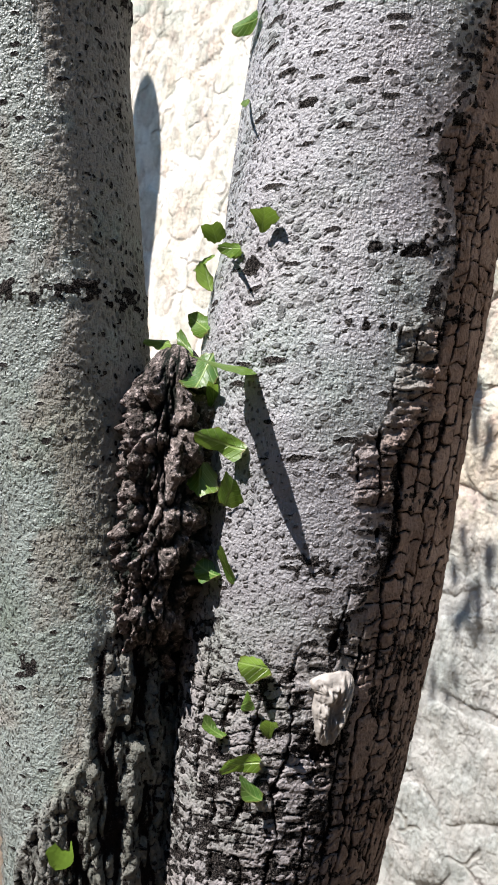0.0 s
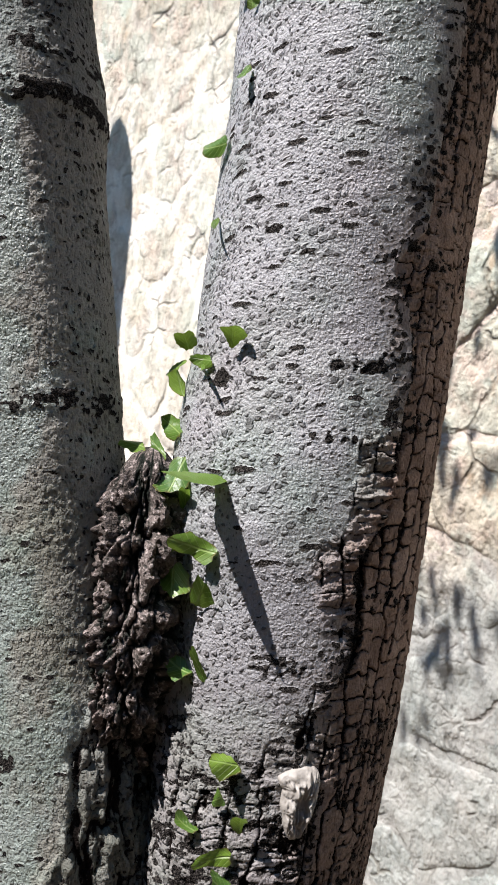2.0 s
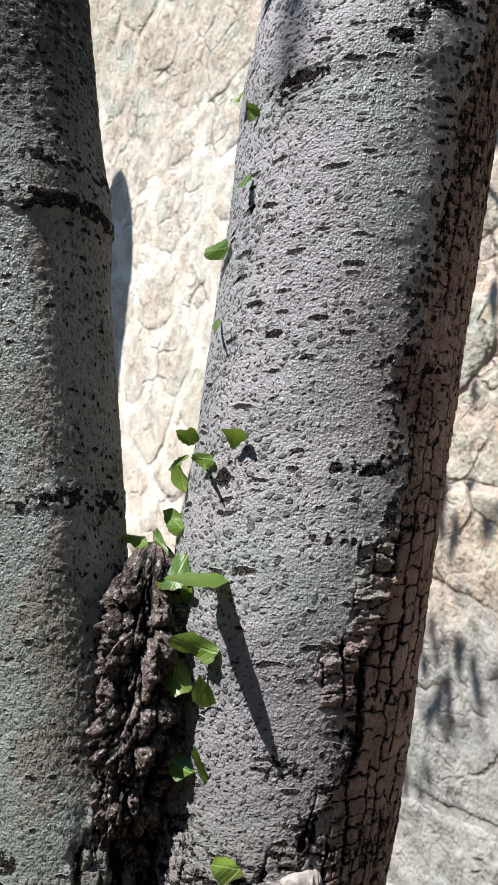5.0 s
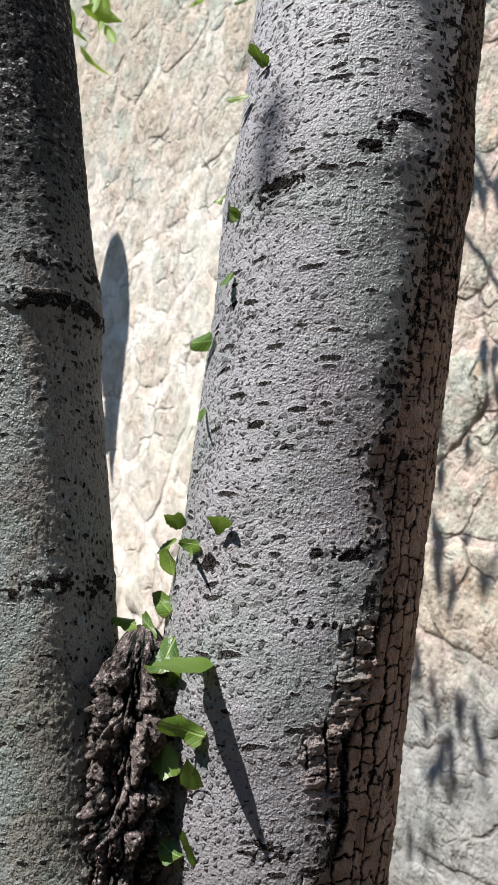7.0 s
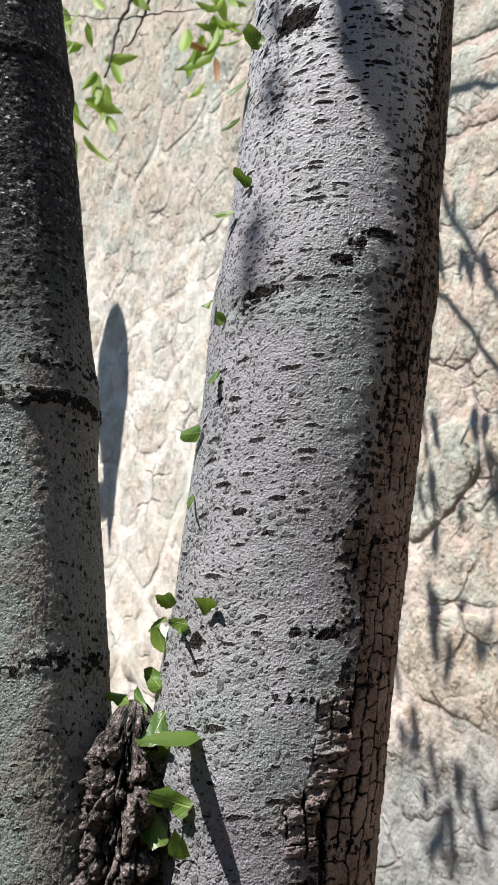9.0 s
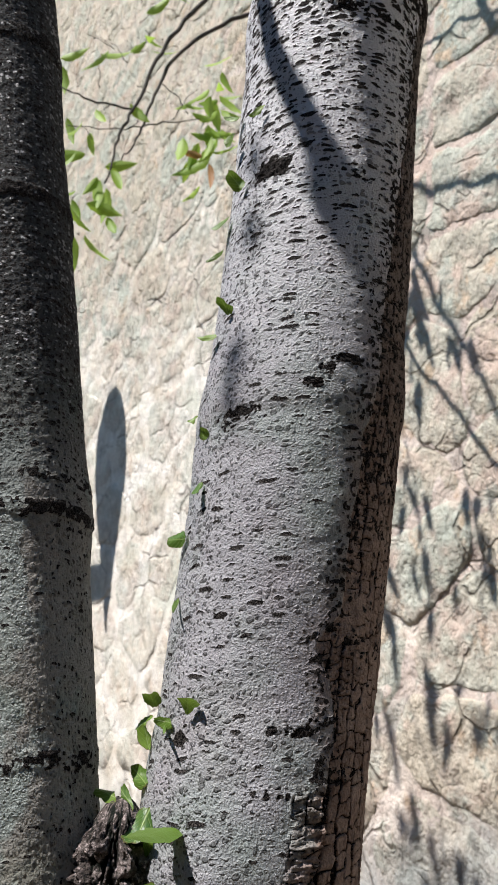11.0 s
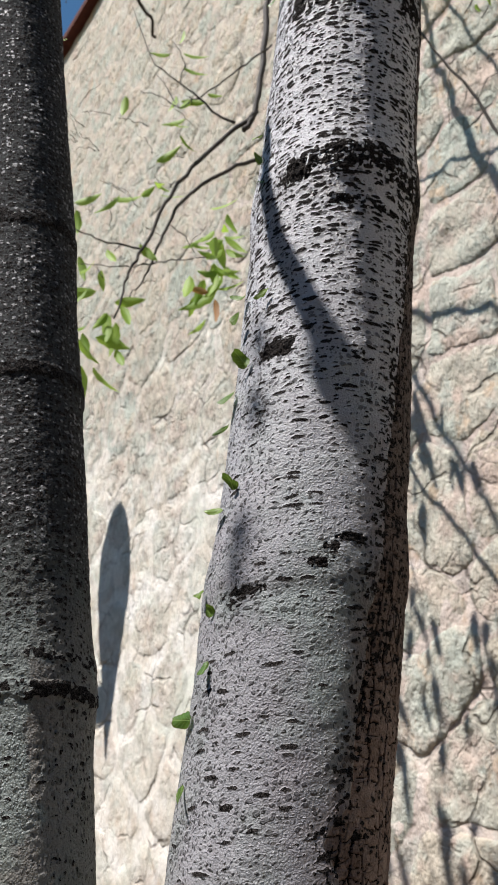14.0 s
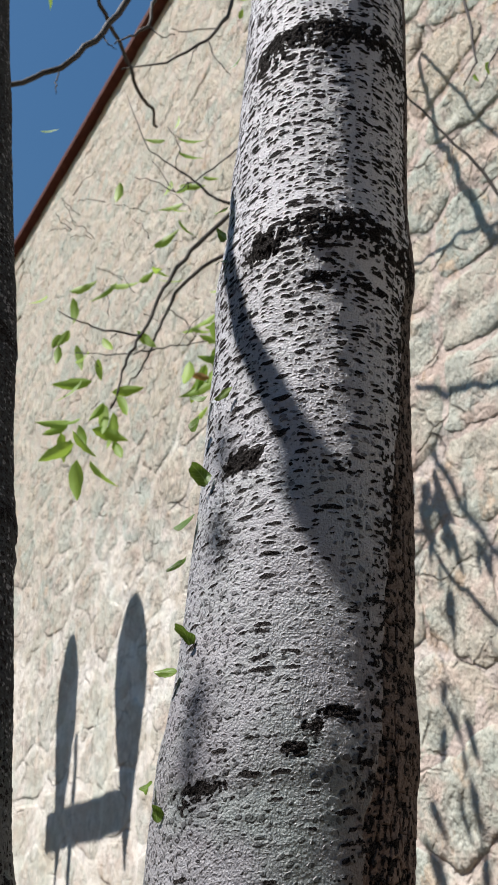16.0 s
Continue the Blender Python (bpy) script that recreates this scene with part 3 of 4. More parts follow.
    for zb, wide, lo, hi, force in ((1.262, 0.034, -40, 75, 0.82), (1.190, 0.014, -10, 50, 0.85), (0.948, 0.018, -48, -24, 1.0), (0.925, 0.008, -10, 20, 0.6), (1.60, 0.036, -52, 75, 0.95), (0.576, 0.010, -50, -27, 0.8), (0.560, 0.005, -26, 34, 0.5), (0.125, 0.010, 28, 70, 0.55), (-0.05, 0.016, 20, 60, 0.66), (0.28, 0.012, 24, 70, 0.55), (0.69, 0.02, 30, 75, 0.55), (1.95, 0.03, -30, 70, 0.9), (0.632, 0.012, 9, 25, 0.9), (0.604, 0.010, -4, 8, 0.9), (-0.115, 0.012, -14, 2, 0.8), (-0.33, 0.02, 10, 70, 0.55), (0.170, 0.009, 8, 21, 0.66), (0.098, 0.010, -8, 24, 0.62)):
        bend = zb + 0.03 * (np.cos(np.radians(deg)) - 1) + 0.018 * rough(u * 40, v * 40, 3, 101)
        bands = np.maximum(bands, force * step(1.0, 0.45, np.abs(z - bend) / wide) * step(lo - 6, lo + 5, deg) * step(hi + 6, hi - 5, deg))
    ragged = rough(u * 260, v * 340, 3, 111)
    streak = rough(u * 330, v * 90, 3, 113)
    cork = np.maximum(0.0, step(0.40, 0.60, bands + 0.85 * ragged - 0.7 * np.maximum(streak, 0) - 0.14))
    # round knots
    knot = np.zeros(u.shape)
    for ka, kz, kr in ((-48, 0.164, 0.0052), (-0.7, 0.171, 0.003), (-30, -0.2, 0.003), (-37, 1.605, 0.0065), (-38, 0.573, 0.004), (-40, 0.95, 0.0055)):
        ku, kv = np.radians(ka) * 0.07, kz * S
        knot = np.maximum(knot, step(1.35, 0.8, np.hypot(u - ku, (v - kv) * 1.15) / kr + 0.4 * ragged))
    # long solid scars: angle, height, half their width in degrees, half their height
    for ka, kz, wide, tall in ((-39, 0.573, 12, 0.0062), (-36, 0.949, 12, 0.014), (-1, 0.603, 5, 0.005), (8, 0.622, 5, 0.006), (19, 0.636, 7, 0.006), (15, 0.168, 6, 0.005), (-33, 1.245, 9, 0.014), (-33, 0.306, 5, 0.004)):
        far = np.hypot((deg - ka) / wide, (z - kz) / tall)
        knot = np.maximum(knot, step(1.15, 0.85, far + 1.0 * ragged - 0.15 * streak))
    cork = np.maximum(cork, knot)
    # torn level flakes beside the ledge
    low = step(0.22, 0.05, z)
    flakes = step(-17, -3, deg - edge) * skin * low
    torn = rough(u * 75, v * 420, 3, 181)
    tears = step(0.16, 0.34, torn) * flakes
    fork_crack, fork_mark = plates(u + 0.11, v, 0.013, 0.0060, 47)
    fork_crack = fork_crack * flakes * step(-0.3, 0.1, rough(u * 40, v * 40, 2, 48))
    scab = step(-0.09, -0.04, z) * step(0.13, 0.09, z)
    cork = np.maximum(cork, 0.75 * tears * step(0.22, 0.34, torn) * (1 - 0.85 * scab))
    crack = np.maximum(crack, fork_crack)
    # a raised scab of cracked flakes, and the dark groove beside it
    scab_here = step(-19, -14, deg - edge + 5 * rough(u * 110, v * 110, 3, 183)) * skin * step(-0.075, -0.045, z) * step(0.115, 0.09, z)
    flake_crack, flake_mark = plates(u + 0.7, v, 0.0105, 0.0056, 185)
    crack = np.maximum(crack * (1 - scab_here), 0.85 * flake_crack * scab_here)
    groove = step(-0.5, 1, deg - edge) * step(7, 4, deg - edge + 2 * rough(u * 90, v * 60, 2, 187)) * step(-0.16, -0.08, z) * step(0.13, 0.09, z)
    # cork blackens the groove: the ledge's shade is put into the colour
    cork = np.maximum(cork * (1 - 0.9 * scab_here), groove)
    base = step(-0.12, -0.22, z + 0.05 * rough(u * 30, v * 30, 2, 171)) * skin
    level, level_mark = plates(u + 0.4, v, 0.017, 0.0046, 173)
    crack = np.maximum(crack, 0.74 * level * base)
    cork = np.maximum(cork, base * step(0.14, 0.30, rough(u * 150, v * 330, 4, 175) + 0.07 + 0.12 * step(-0.2, -0.4, z)))
    # fine cork above 0.3 partly stands for the flank's self-shade
    cork = np.maximum(cork, step(0.14, 0.30, rough(u * 330, v * 260, 3, 177)) * inner * np.maximum(step(0.3, 0.5, z), 0.9 * step(-0.08, -0.25, z)))
    # wrinkles of the skin
    wrinkle = np.abs(rough(u * 260, v * 480, 3, 121))
    flow = rough(u * 70, v * 120, 3, 131)
    ledge = np.interp(z, (-0.3, -0.05, 0.02, 0.1, 0.2, 0.4, 1.0), (0.0012, 0.002, 0.0055, 0.005, 0.0016, 0.0012, 0.0006))
    height = 0.0021 * rough(u * 18, v * 14, 3, 141)
    height += skin * (ledge + 0.0005 * flow - 0.00015 * wrinkle)
    height += cork * (0.0010 * rough(u * 700, v * 700, 2, 151) - 0.0004)
    height += inner * (0.0007 * (mark - 0.5) + 0.0006 * rough(u * 240, v * 300, 3, 161) + 0.0003 * (fine_mark - 0.5) * some)
    height += flakes * ((0.0010 + 0.0026 * scab) * np.maximum(torn, 0) + scab * (0.0008 + 0.0022 * (fork_mark - 0.5)))
    height -= step(0.25, 0.75, crack) * 0.0017
    height += base * 0.0012 * (level_mark - 0.5)
    height += scab_here * (0.0009 + 0.0020 * (flake_mark - 0.5) + 0.0012 * rough(u * 330, v * 480, 3, 189)) - 0.0022 * groove
    height += 0.0014 * step(0.3, 0.9, bands) * (0.4 + ragged)
    # swellings at the nodes
    height += 0.0022 * np.exp(-(((z - 0.61) / 0.06) ** 2)) + 0.004 * np.exp(-(((z - 1.27) / 0.06) ** 2)) - 0.0007 * np.exp(-(((z - 0.565) / 0.014) ** 2))
    # the skin browns and frays towards the ledge
    brown = step(-16, 2, deg - edge + 12 * rough(u * 120, v * 120, 3, 191)) * 0.55
    specks = step(0.16, 0.34, rough(u * 330, v * 330, 3, 195) + 0.22 * step(-14, -2, deg - edge) - 0.12)
    cork = np.maximum(cork, specks * step(-18, -4, deg - edge) * step(10, 2, deg - edge) * 0.9 * (1 - 0.7 * scab))
    height += 0.0002 * specks * step(-18, -4, deg - edge)
    # old above 0.3: dark bark with some of the flank's self-shade painted in
    # towards the foot, shade of leaves is partly put into the browner skin
    return height, {"inner": np.maximum(inner, brown) * np.interp(z, (0.5, 1.4), (1.0, 0.75)) * np.interp(deg, (4, 24), (0.3, 1.0)) + 0.15 * step(0.0, -0.2, z) * skin + 0.22 * base + 0.45 * scab_here, "cork": cork, "crack": crack, "pale": np.interp(z, (0.55, 1.25), (0.0, 1.0)) * skin, "old": np.maximum(0.75 * step(0.3, 0.7, z) * inner, 0.5 * step(-0.08, -0.24, z + 0.05 * ragged)), "scurf": step(-24, -3, deg - edge) * np.maximum(step(10, 0, deg - edge), 0.9 * step(0.1, 0.3, z)) * np.interp(z, (0.2, 0.6, 1.4), (0.85, 0.9, 0.7))}


def left_relief(angle, u, v, z):
    """Bark of the left stem: greenish skin with small raised pores and level dark bands."""
    deg = np.degrees(angle)
    cork = np.zeros(u.shape)
    bands = np.zeros(u.shape)
    for zb, wide, force in ((0.145, 0.016, 0.8), (0.452, 0.016, 1.0), (0.50, 0.012, 0.7), (0.935, 0.02, 1.0), (0.07, 0.006, 0.5), (1.25, 0.02, 1.0)):
        bend = zb + 0.012 * rough(u * 30, v * 30, 3, 301)
        bands = np.maximum(bands, force * step(1.0, 0.5, np.abs(z - bend) / wide))
    ragged = rough(u * 220, v * 330, 3, 311)
    cork = np.maximum(cork, 0.45 * step(0.12, 0.3, rough(u * 300, v * 420, 3, 318)) * np.interp(z, (0.4, 0.6), (0.0, 1.0)))
    cork = np.maximum(cork, step(0.45, 0.8, bands * (0.75 + 0.5 * rough(u * 40, v * 20, 2, 321)) + 0.7 * ragged))
    # eye-shaped scars of lost twigs
    for ka, kz, kr in ((-24, -0.212, 0.0085), (-28, -0.30, 0.0035), (-14, 0.30, 0.004), (30, 0.62, 0.005)):
        far = np.hypot((u - np.radians(ka) * 0.07) * 0.8, (v - kz * S) * 1.2) / kr + 0.35 * ragged
        cork = np.maximum(cork, 0.8 * step(1.2, 0.7, far) * step(-0.25, 0.1, ragged))
    rugged = np.interp(z, (0.3, 0.6), (0.3, 1.0))
    height = 0.002 * rough(u * 16, v * 12, 3, 341) + 0.0006 * rough(u * 130, v * 260, 3, 331) * (0.5 + 0.7 * rugged) + 0.0004 * rough(u * 500, v * 640, 2, 335)
    height += 0.0010 * step(0.55, 1.0, bands) + 0.0007 * cork * rough(u * 600, v * 600, 2, 351)
    height += 0.003 * np.exp(-(((z - 0.47) / 0.05) ** 2)) + 0.002 * np.exp(-(((z - 0.94) / 0.04) ** 2))
    # furrowed old bark towards the fork and the foot
    start = np.interp(z, (-0.5, -0.36, -0.3, -0.22, -0.17, -0.09, 0.0, 0.05, 0.1), (-70, -25, 8, 16, 28, 36, 44, 60, 120))
    furrow = step(-5, 7, deg - start + 12 * rough(u * 50, v * 40, 3, 359))
    bend = 0.5 * rough(u * 45, v * 30, 3, 362)
    ridge = 2.4 * np.abs(rough(u * 75 + bend, v * 26 + bend, 3, 361)) - 0.5
    knob = 2.4 * np.abs(rough(u * 160 + bend, v * 105, 2, 363)) - 0.5
    # groove also darkens the hollows: their shade is put into the colour
    groove = np.clip(step(-0.1, -0.42, ridge) + 0.8 * step(-0.15, -0.45, knob), 0, 1)
    height += furrow * (0.0032 * ridge + 0.0018 * knob + 0.0009 * rough(u * 420, v * 300, 3, 364))
    # patchy brown on the flank off the sun: warm shade tint put into the colour
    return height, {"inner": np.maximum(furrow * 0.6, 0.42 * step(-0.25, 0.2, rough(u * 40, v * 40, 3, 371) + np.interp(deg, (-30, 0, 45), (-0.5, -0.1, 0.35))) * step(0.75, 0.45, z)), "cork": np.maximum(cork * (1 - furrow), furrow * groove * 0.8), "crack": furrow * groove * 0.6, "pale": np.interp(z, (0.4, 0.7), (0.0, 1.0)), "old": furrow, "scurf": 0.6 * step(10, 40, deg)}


stem("stem", RIGHT, -0.55, 2.35, 1850, 430, right_relief, BARK, "pale grey bark, cracked into plates on one side")
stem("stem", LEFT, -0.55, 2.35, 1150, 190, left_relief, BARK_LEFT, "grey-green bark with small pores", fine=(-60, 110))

# ---- the fork, leaves, twigs and what shades the wall ----


def gnarl_stem(name, z, x, y, r, lumps, furrows, label, rows=420, cols=240, spread=150, seed=400):
    """A thick-barked piece of the fork: lumps and upright furrows round a curved line."""
    zz = np.linspace(z[0], z[-1], rows)
    angle = np.radians(np.linspace(-spread, spread, cols))
    hz, aa = np.meshgrid(zz, angle, indexing="ij")
    cx, cy, rr = (np.interp(zz, z[::-1], k[::-1])[:, None] for k in (x, y, r))
    u, v = aa * 0.03, hz * S
    bend = 0.6 * rough(u * 45, v * 32, 3, seed + 9)
    twist = 0.4 * rough(u * 120, v * 95, 3, seed + 8)
    ridge = 2.4 * np.abs(rough(u * 66 + bend, v * 24 + bend, 2, seed + 1)) - 0.5
    knob = 2.4 * np.abs(rough(u * 115 + bend, v * 88 + twist, 2, seed + 4)) - 0.5
    small = 2.4 * np.abs(rough(u * 420 + twist, v * 320 + twist, 2, seed + 3)) - 0.5
    flake = rough(u * 420, v * 300, 3, seed + 2)
    taper = step(z[0], z[0] - 0.06, hz)
    height = taper * (furrows * ridge + lumps * (knob + 0.4 * small) + 0.0022 * flake)
    # where ridge and knobs dip, the material paints crease shade
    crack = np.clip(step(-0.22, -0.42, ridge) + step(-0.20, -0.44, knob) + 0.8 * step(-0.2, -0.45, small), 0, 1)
    rad = rr * S + height
    places = np.stack([S * cx + rad * np.sin(aa), S * cy - rad * np.cos(aa), EYE + S * hz], -1)
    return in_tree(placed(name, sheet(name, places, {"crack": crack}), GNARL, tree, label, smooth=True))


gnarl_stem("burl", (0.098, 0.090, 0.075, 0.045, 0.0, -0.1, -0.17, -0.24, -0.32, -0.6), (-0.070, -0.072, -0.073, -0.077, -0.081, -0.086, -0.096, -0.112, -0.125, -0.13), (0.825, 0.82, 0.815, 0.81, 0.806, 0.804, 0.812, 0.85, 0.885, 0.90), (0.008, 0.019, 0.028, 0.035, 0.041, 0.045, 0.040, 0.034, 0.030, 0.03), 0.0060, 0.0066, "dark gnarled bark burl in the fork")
# the stems' joined foot, down to the ground
zz, aa = np.meshgrid(np.linspace(-EYE / S - 0.05, -0.06, 90), np.linspace(-math.pi, math.pi, 72), indexing="ij")
r = np.interp(zz, (-3.4, -2.9, -1.2, -0.8, -0.5, -0.2, -0.06), (0.36, 0.26, 0.20, 0.13, 0.07, 0.05, 0.0))
r = r + 0.012 * rough(aa * 3, zz * 2, 3, 500) + 0.008 * rough(aa * 9, zz * 3, 3, 501)
x, y = -0.035 + 0 * zz, np.interp(zz, (-2.6, -0.9, -0.6, -0.06), (0.87, 0.90, 0.93, 0.94))
me = sheet("foot", np.stack([S * (x + 1.15 * r * np.sin(aa)), S * (y - r * np.cos(aa)), EYE + S * zz], -1), {"crack": 0 * zz})
in_tree(placed("foot", me, GNARL, tree, "furrowed foot of the tree", smooth=True))


def leaf_material(name, one, two, gloss=0.55, thin=0.36, veins=False):
    m = material(name, one, gloss, 0.4)
    k = Nodes(m)
    p = k.position()
    chance = k.add("ObjectInfo").outputs["Random"]
    isle = k.add("NewGeometry").outputs["Random Per Island"]
    base = k.mix(k.maths("FRACT", k.maths("ADD", chance, isle), 0.0), one, two)
    base = k.mix(k.ramp(k.noise(p, 160.0, 3.0), 0.4, 0.7, 0.0, 0.4), base, tuple(0.6 * c for c in two))
    relief = k.noise(p, 500.0, 3.0)
    if veins:
        # a pale midrib and side veins, and dry brown nibbled rims on some
        lx, ly = k.attribute("leaf_x"), k.maths("ABSOLUTE", k.attribute("leaf_y"), 0.0)
        rib = k.ramp(ly, 0.012, 0.035, 1.0, 0.0)
        side = k.maths("PINGPONG", k.maths("SUBTRACT", lx, k.maths("MULTIPLY", ly, 0.9)), 0.085)
        vein = k.maths("MAXIMUM", rib, k.maths("MULTIPLY", k.ramp(side, 0.004, 0.016, 1.0, 0.0), 0.7))
        base = k.mix(k.maths("MULTIPLY", vein, 0.65), base, (0.30, 0.40, 0.13))
        base = k.mix(k.maths("MULTIPLY", k.ramp(k.attribute("leaf_rim"), 0.86, 0.97), k.ramp(k.noise(p, 240.0, 3.0), 0.45, 0.6)), base, (0.10, 0.075, 0.025))
        relief = k.maths("SUBTRACT", relief, k.maths("MULTIPLY", vein, 1.5))
    k.colour(base)
    k.bump(relief, 0.0005, 0.6)
    # light shines through the blade
    through_ = k.add("BsdfTranslucent")
    k.put(through_.inputs[0], tuple(min(1, 1.5 * c) for c in two))
    blend = k.add("MixShader")
    blend.inputs[0].default_value = thin
    out = m.node_tree.nodes["Material Output"]
    m.node_tree.links.new(k.bsdf.outputs[0], blend.inputs[1])
    m.node_tree.links.new(through_.outputs[0], blend.inputs[2])
    m.node_tree.links.new(blend.outputs[0], out.inputs[0])
    return m


LEAF = leaf_material("fresh_green_leaf", (0.16, 0.28, 0.035), (0.30, 0.44, 0.06))
PIECE = leaf_material("cut_leaf_piece", (0.03, 0.10, 0.022), (0.17, 0.27, 0.035), 0.38, 0.24, veins=True)
SLIVER = leaf_material("narrow_leaf_piece", (0.06, 0.14, 0.025), (0.17, 0.27, 0.035), 0.38, 0.24)
TWIG = material("dark_twig_bark", (0.05, 0.042, 0.035), 0.7, 0.3)
kt = Nodes(TWIG)
kt.colour(kt.mix(kt.noise(kt.position(), 140.0, 4.0), (0.03, 0.024, 0.02), (0.085, 0.072, 0.06)))
kt.bump(kt.noise(kt.position(), 300.0, 3.0), 0.001, 0.6)


def blade(bm, m, long, wide, cut=0.0, fold=0.25, curl=0.3, seed=0, steps=9):
    """A leaf along its x axis: a folded, curled blade with an uneven rim. cut: how much of one half is bitten away."""
    d = random.Random(seed)
    cols = 5
    grid = []
    for n in range(steps):
        t = n / (steps - 1)
        half = 0.5 * wide * (math.sin(math.pi * min(1, t * 1.02) ** 0.75) ** 0.8 if 0 < t < 1 else 0.03)
        row = []
        for c in range(cols):
            side = (c - 2) / 2
            w = half * side
            if cut and side < 0:
                w *= max(0.06, 1 - cut * (0.55 + 0.45 * math.sin(t * math.pi)))
            w *= 1 + d.uniform(-0.16, 0.12) * abs(side)
            x = long * (t - 0.0)
            z = fold * abs(w) - curl * long * (t - 0.3) ** 2 + d.uniform(-0.01, 0.01) * wide
            row.append(bm.verts.new(m @ Vector((x, w, z))))
        grid.append(row)
    for a, b in zip(grid, grid[1:]):
        for c in range(cols - 1):
            bm.faces.new((a[c], a[c + 1], b[c + 1], b[c]))


def cut_piece(long, wide, cut, curl, seed):
    """A piece cut out of a leaf: a round bite on one side, straight or hollow cuts on the others, with a midrib."""
    d = random.Random(seed)
    spokes, rings = 34, 6
    phi = 2 * math.pi * np.arange(spokes) / spokes
    reach = np.ones(spokes)
    for n in range(1 + (cut > 0.15) + (d.random() < 0.5)):
        turn = d.uniform(-2.6, 2.6)
        reach = np.minimum(reach, d.uniform(0.45, 0.8) / np.maximum(np.cos(phi - turn), 0.02))
    if cut > 0.05:
        turn = d.uniform(-2.6, 2.6)
        reach = reach * (1 - 0.9 * cut * np.exp(-(((np.cos(phi - turn) - 1) / 0.16) ** 2)))
    reach = reach * np.array([1 + d.uniform(-0.09, 0.05) for _ in range(spokes)])
    share = np.linspace(0, 1, rings)[:, None]
    x, y = 0.5 + 0.5 * share * reach * np.cos(phi), 0.5 * share * reach * np.sin(phi)
    z = -curl * (x - 0.3) ** 2 * long + 0.16 * np.abs(y) * wide + 0.05 * wide * np.sin(5 * x + 7 * y + seed)
    masks = {"leaf_x": x, "leaf_y": y, "leaf_rim": share + 0 * x}
    return sheet("leaf_piece", np.stack([x * long, y * wide, z], -1), masks, closed_u=True)


def on_right_stem(deg, z, off=0.0):
    """A place on the right stem's bark and the way out from it."""
    x, y, r = (float(np.interp(z, RIGHT["z"], RIGHT[k])) for k in "xyr")
    a = radians(deg)
    out = Vector((math.sin(a), -math.cos(a), 0))
    return Vector((S * x, S * y, EYE + S * z)) + out * (S * r + 0.0015 + off), out


# angle, height, off the bark, length and width in mm, heading (0 up, 90 to the right)
FOOT_PIECES = (
    (-51, -0.119, 4, 17, 15, -70), (-40, -0.115, 4, 22, 5, -10), (-21, -0.198, 4, 16, 13, -80), (-25, -0.231, 4, 14, 9, 60),
    (-37, -0.262, 4, 13, 10, -60), (-14, -0.252, 4, 13, 8, 10), (-22, -0.285, 4, 18, 12, -100), (-18, -0.310, 4, 16, 11, -60),
)
FORK_PIECES = (
    (-78, 0.100, 24, 26, 12, -80), (-72, 0.094, 14, 20, 9, -50), (-62, 0.070, 8, 26, 18, 160), (-74, 0.031, 15, 21, 16, -70), (-66, -0.019, 15, 20, 18, -150),
    (-44, -0.002, 8, 22, 18, -70), (-72, 0.052, 12, 20, 12, 20), (-62, 0.010, 14, 24, 15, 170), (-56, -0.034, 9, 26, 14, 150), (-78, 0.118, 6, 20, 12, -60),
    (-42, -0.045, 6, 24, 14, 40), (-58, 0.045, 5, 22, 6, 40),
)
LOW_PIECES = (
    (-77, 0.162, 6, 17, 10, -30), (-78, 0.212, 6, 14, 12, 20), (-79, 0.183, 8, 15, 13, -100), (-42, 0.202, 5, 14, 12, 30),
    (-56, 0.184, 4, 15, 8, -80), (-56, 0.176, 6, 26, 3, 115), (-63, 0.325, 5, 26, 4, 130),
)
MIDDLE_PIECES = (
    (-74, 0.418, 3, 19, 11, -85), (-58, 0.478, 3, 16, 6, 165), (-62, 0.555, 3, 9, 8, 0),
    (-73, 0.586, 7, 10, 8, -90), (-57, 0.740, 4, 15, 11, 10), (-73, 0.844, 7, 18, 6, -110), (-69, 0.708, 6, 16, 6, -80),
)
HIGH_PIECES = (
    (-76, 0.905, 6, 19, 14, -95), (-60, 0.945, 4, 17, 11, -20), (-76, 1.084, 5, 16, 7, -70), (-70, 1.037, 9, 13, 9, -110),
    (-64, 1.278, 5, 14, 9, 170), (-78, 1.390, 7, 20, 10, -75), (-80, 1.673, 6, 16, 11, -90), (-70, 1.330, 6, 14, 9, -10), (-48, 1.050, 3, 14, 6, -110),
)
for n, (deg, z, off, long, wide, heading) in enumerate(FOOT_PIECES + FORK_PIECES + LOW_PIECES + MIDDLE_PIECES + HIGH_PIECES):
    p, out = on_right_stem(deg, z, off * 0.001)
    up = Vector((0, 0, 1))
    side = up.cross(out).normalized()
    h, l = radians(heading), radians(random.uniform(55, 80))
    flat = up * math.cos(h) + side * math.sin(h)
    ax = (flat * math.sin(l) + out * math.cos(l)).normalized()
    ay = ax.cross(to_sun * 0.8 + Vector((0.1, -1.3, 0.1))).normalized()
    az = ax.cross(ay)
    turn = Matrix((ax, ay, az)).transposed().to_4x4() @ pose(0, 0, 0, random.uniform(-40, 40))
    shape = cut_piece(long * 0.00105, 1.15 * wide * 0.00105, random.uniform(0.1, 0.4), random.uniform(0.1, 0.6), n)
    piece = placed("leaf_piece", shape, PIECE, smooth=True)
    piece.matrix_world = Matrix.Translation(p - 0.4 * long * 0.001 * ax) @ turn
    tagged(piece, "small bright green cut leaf piece standing on the bark", "leaf", "cut leaf pieces on the bark")

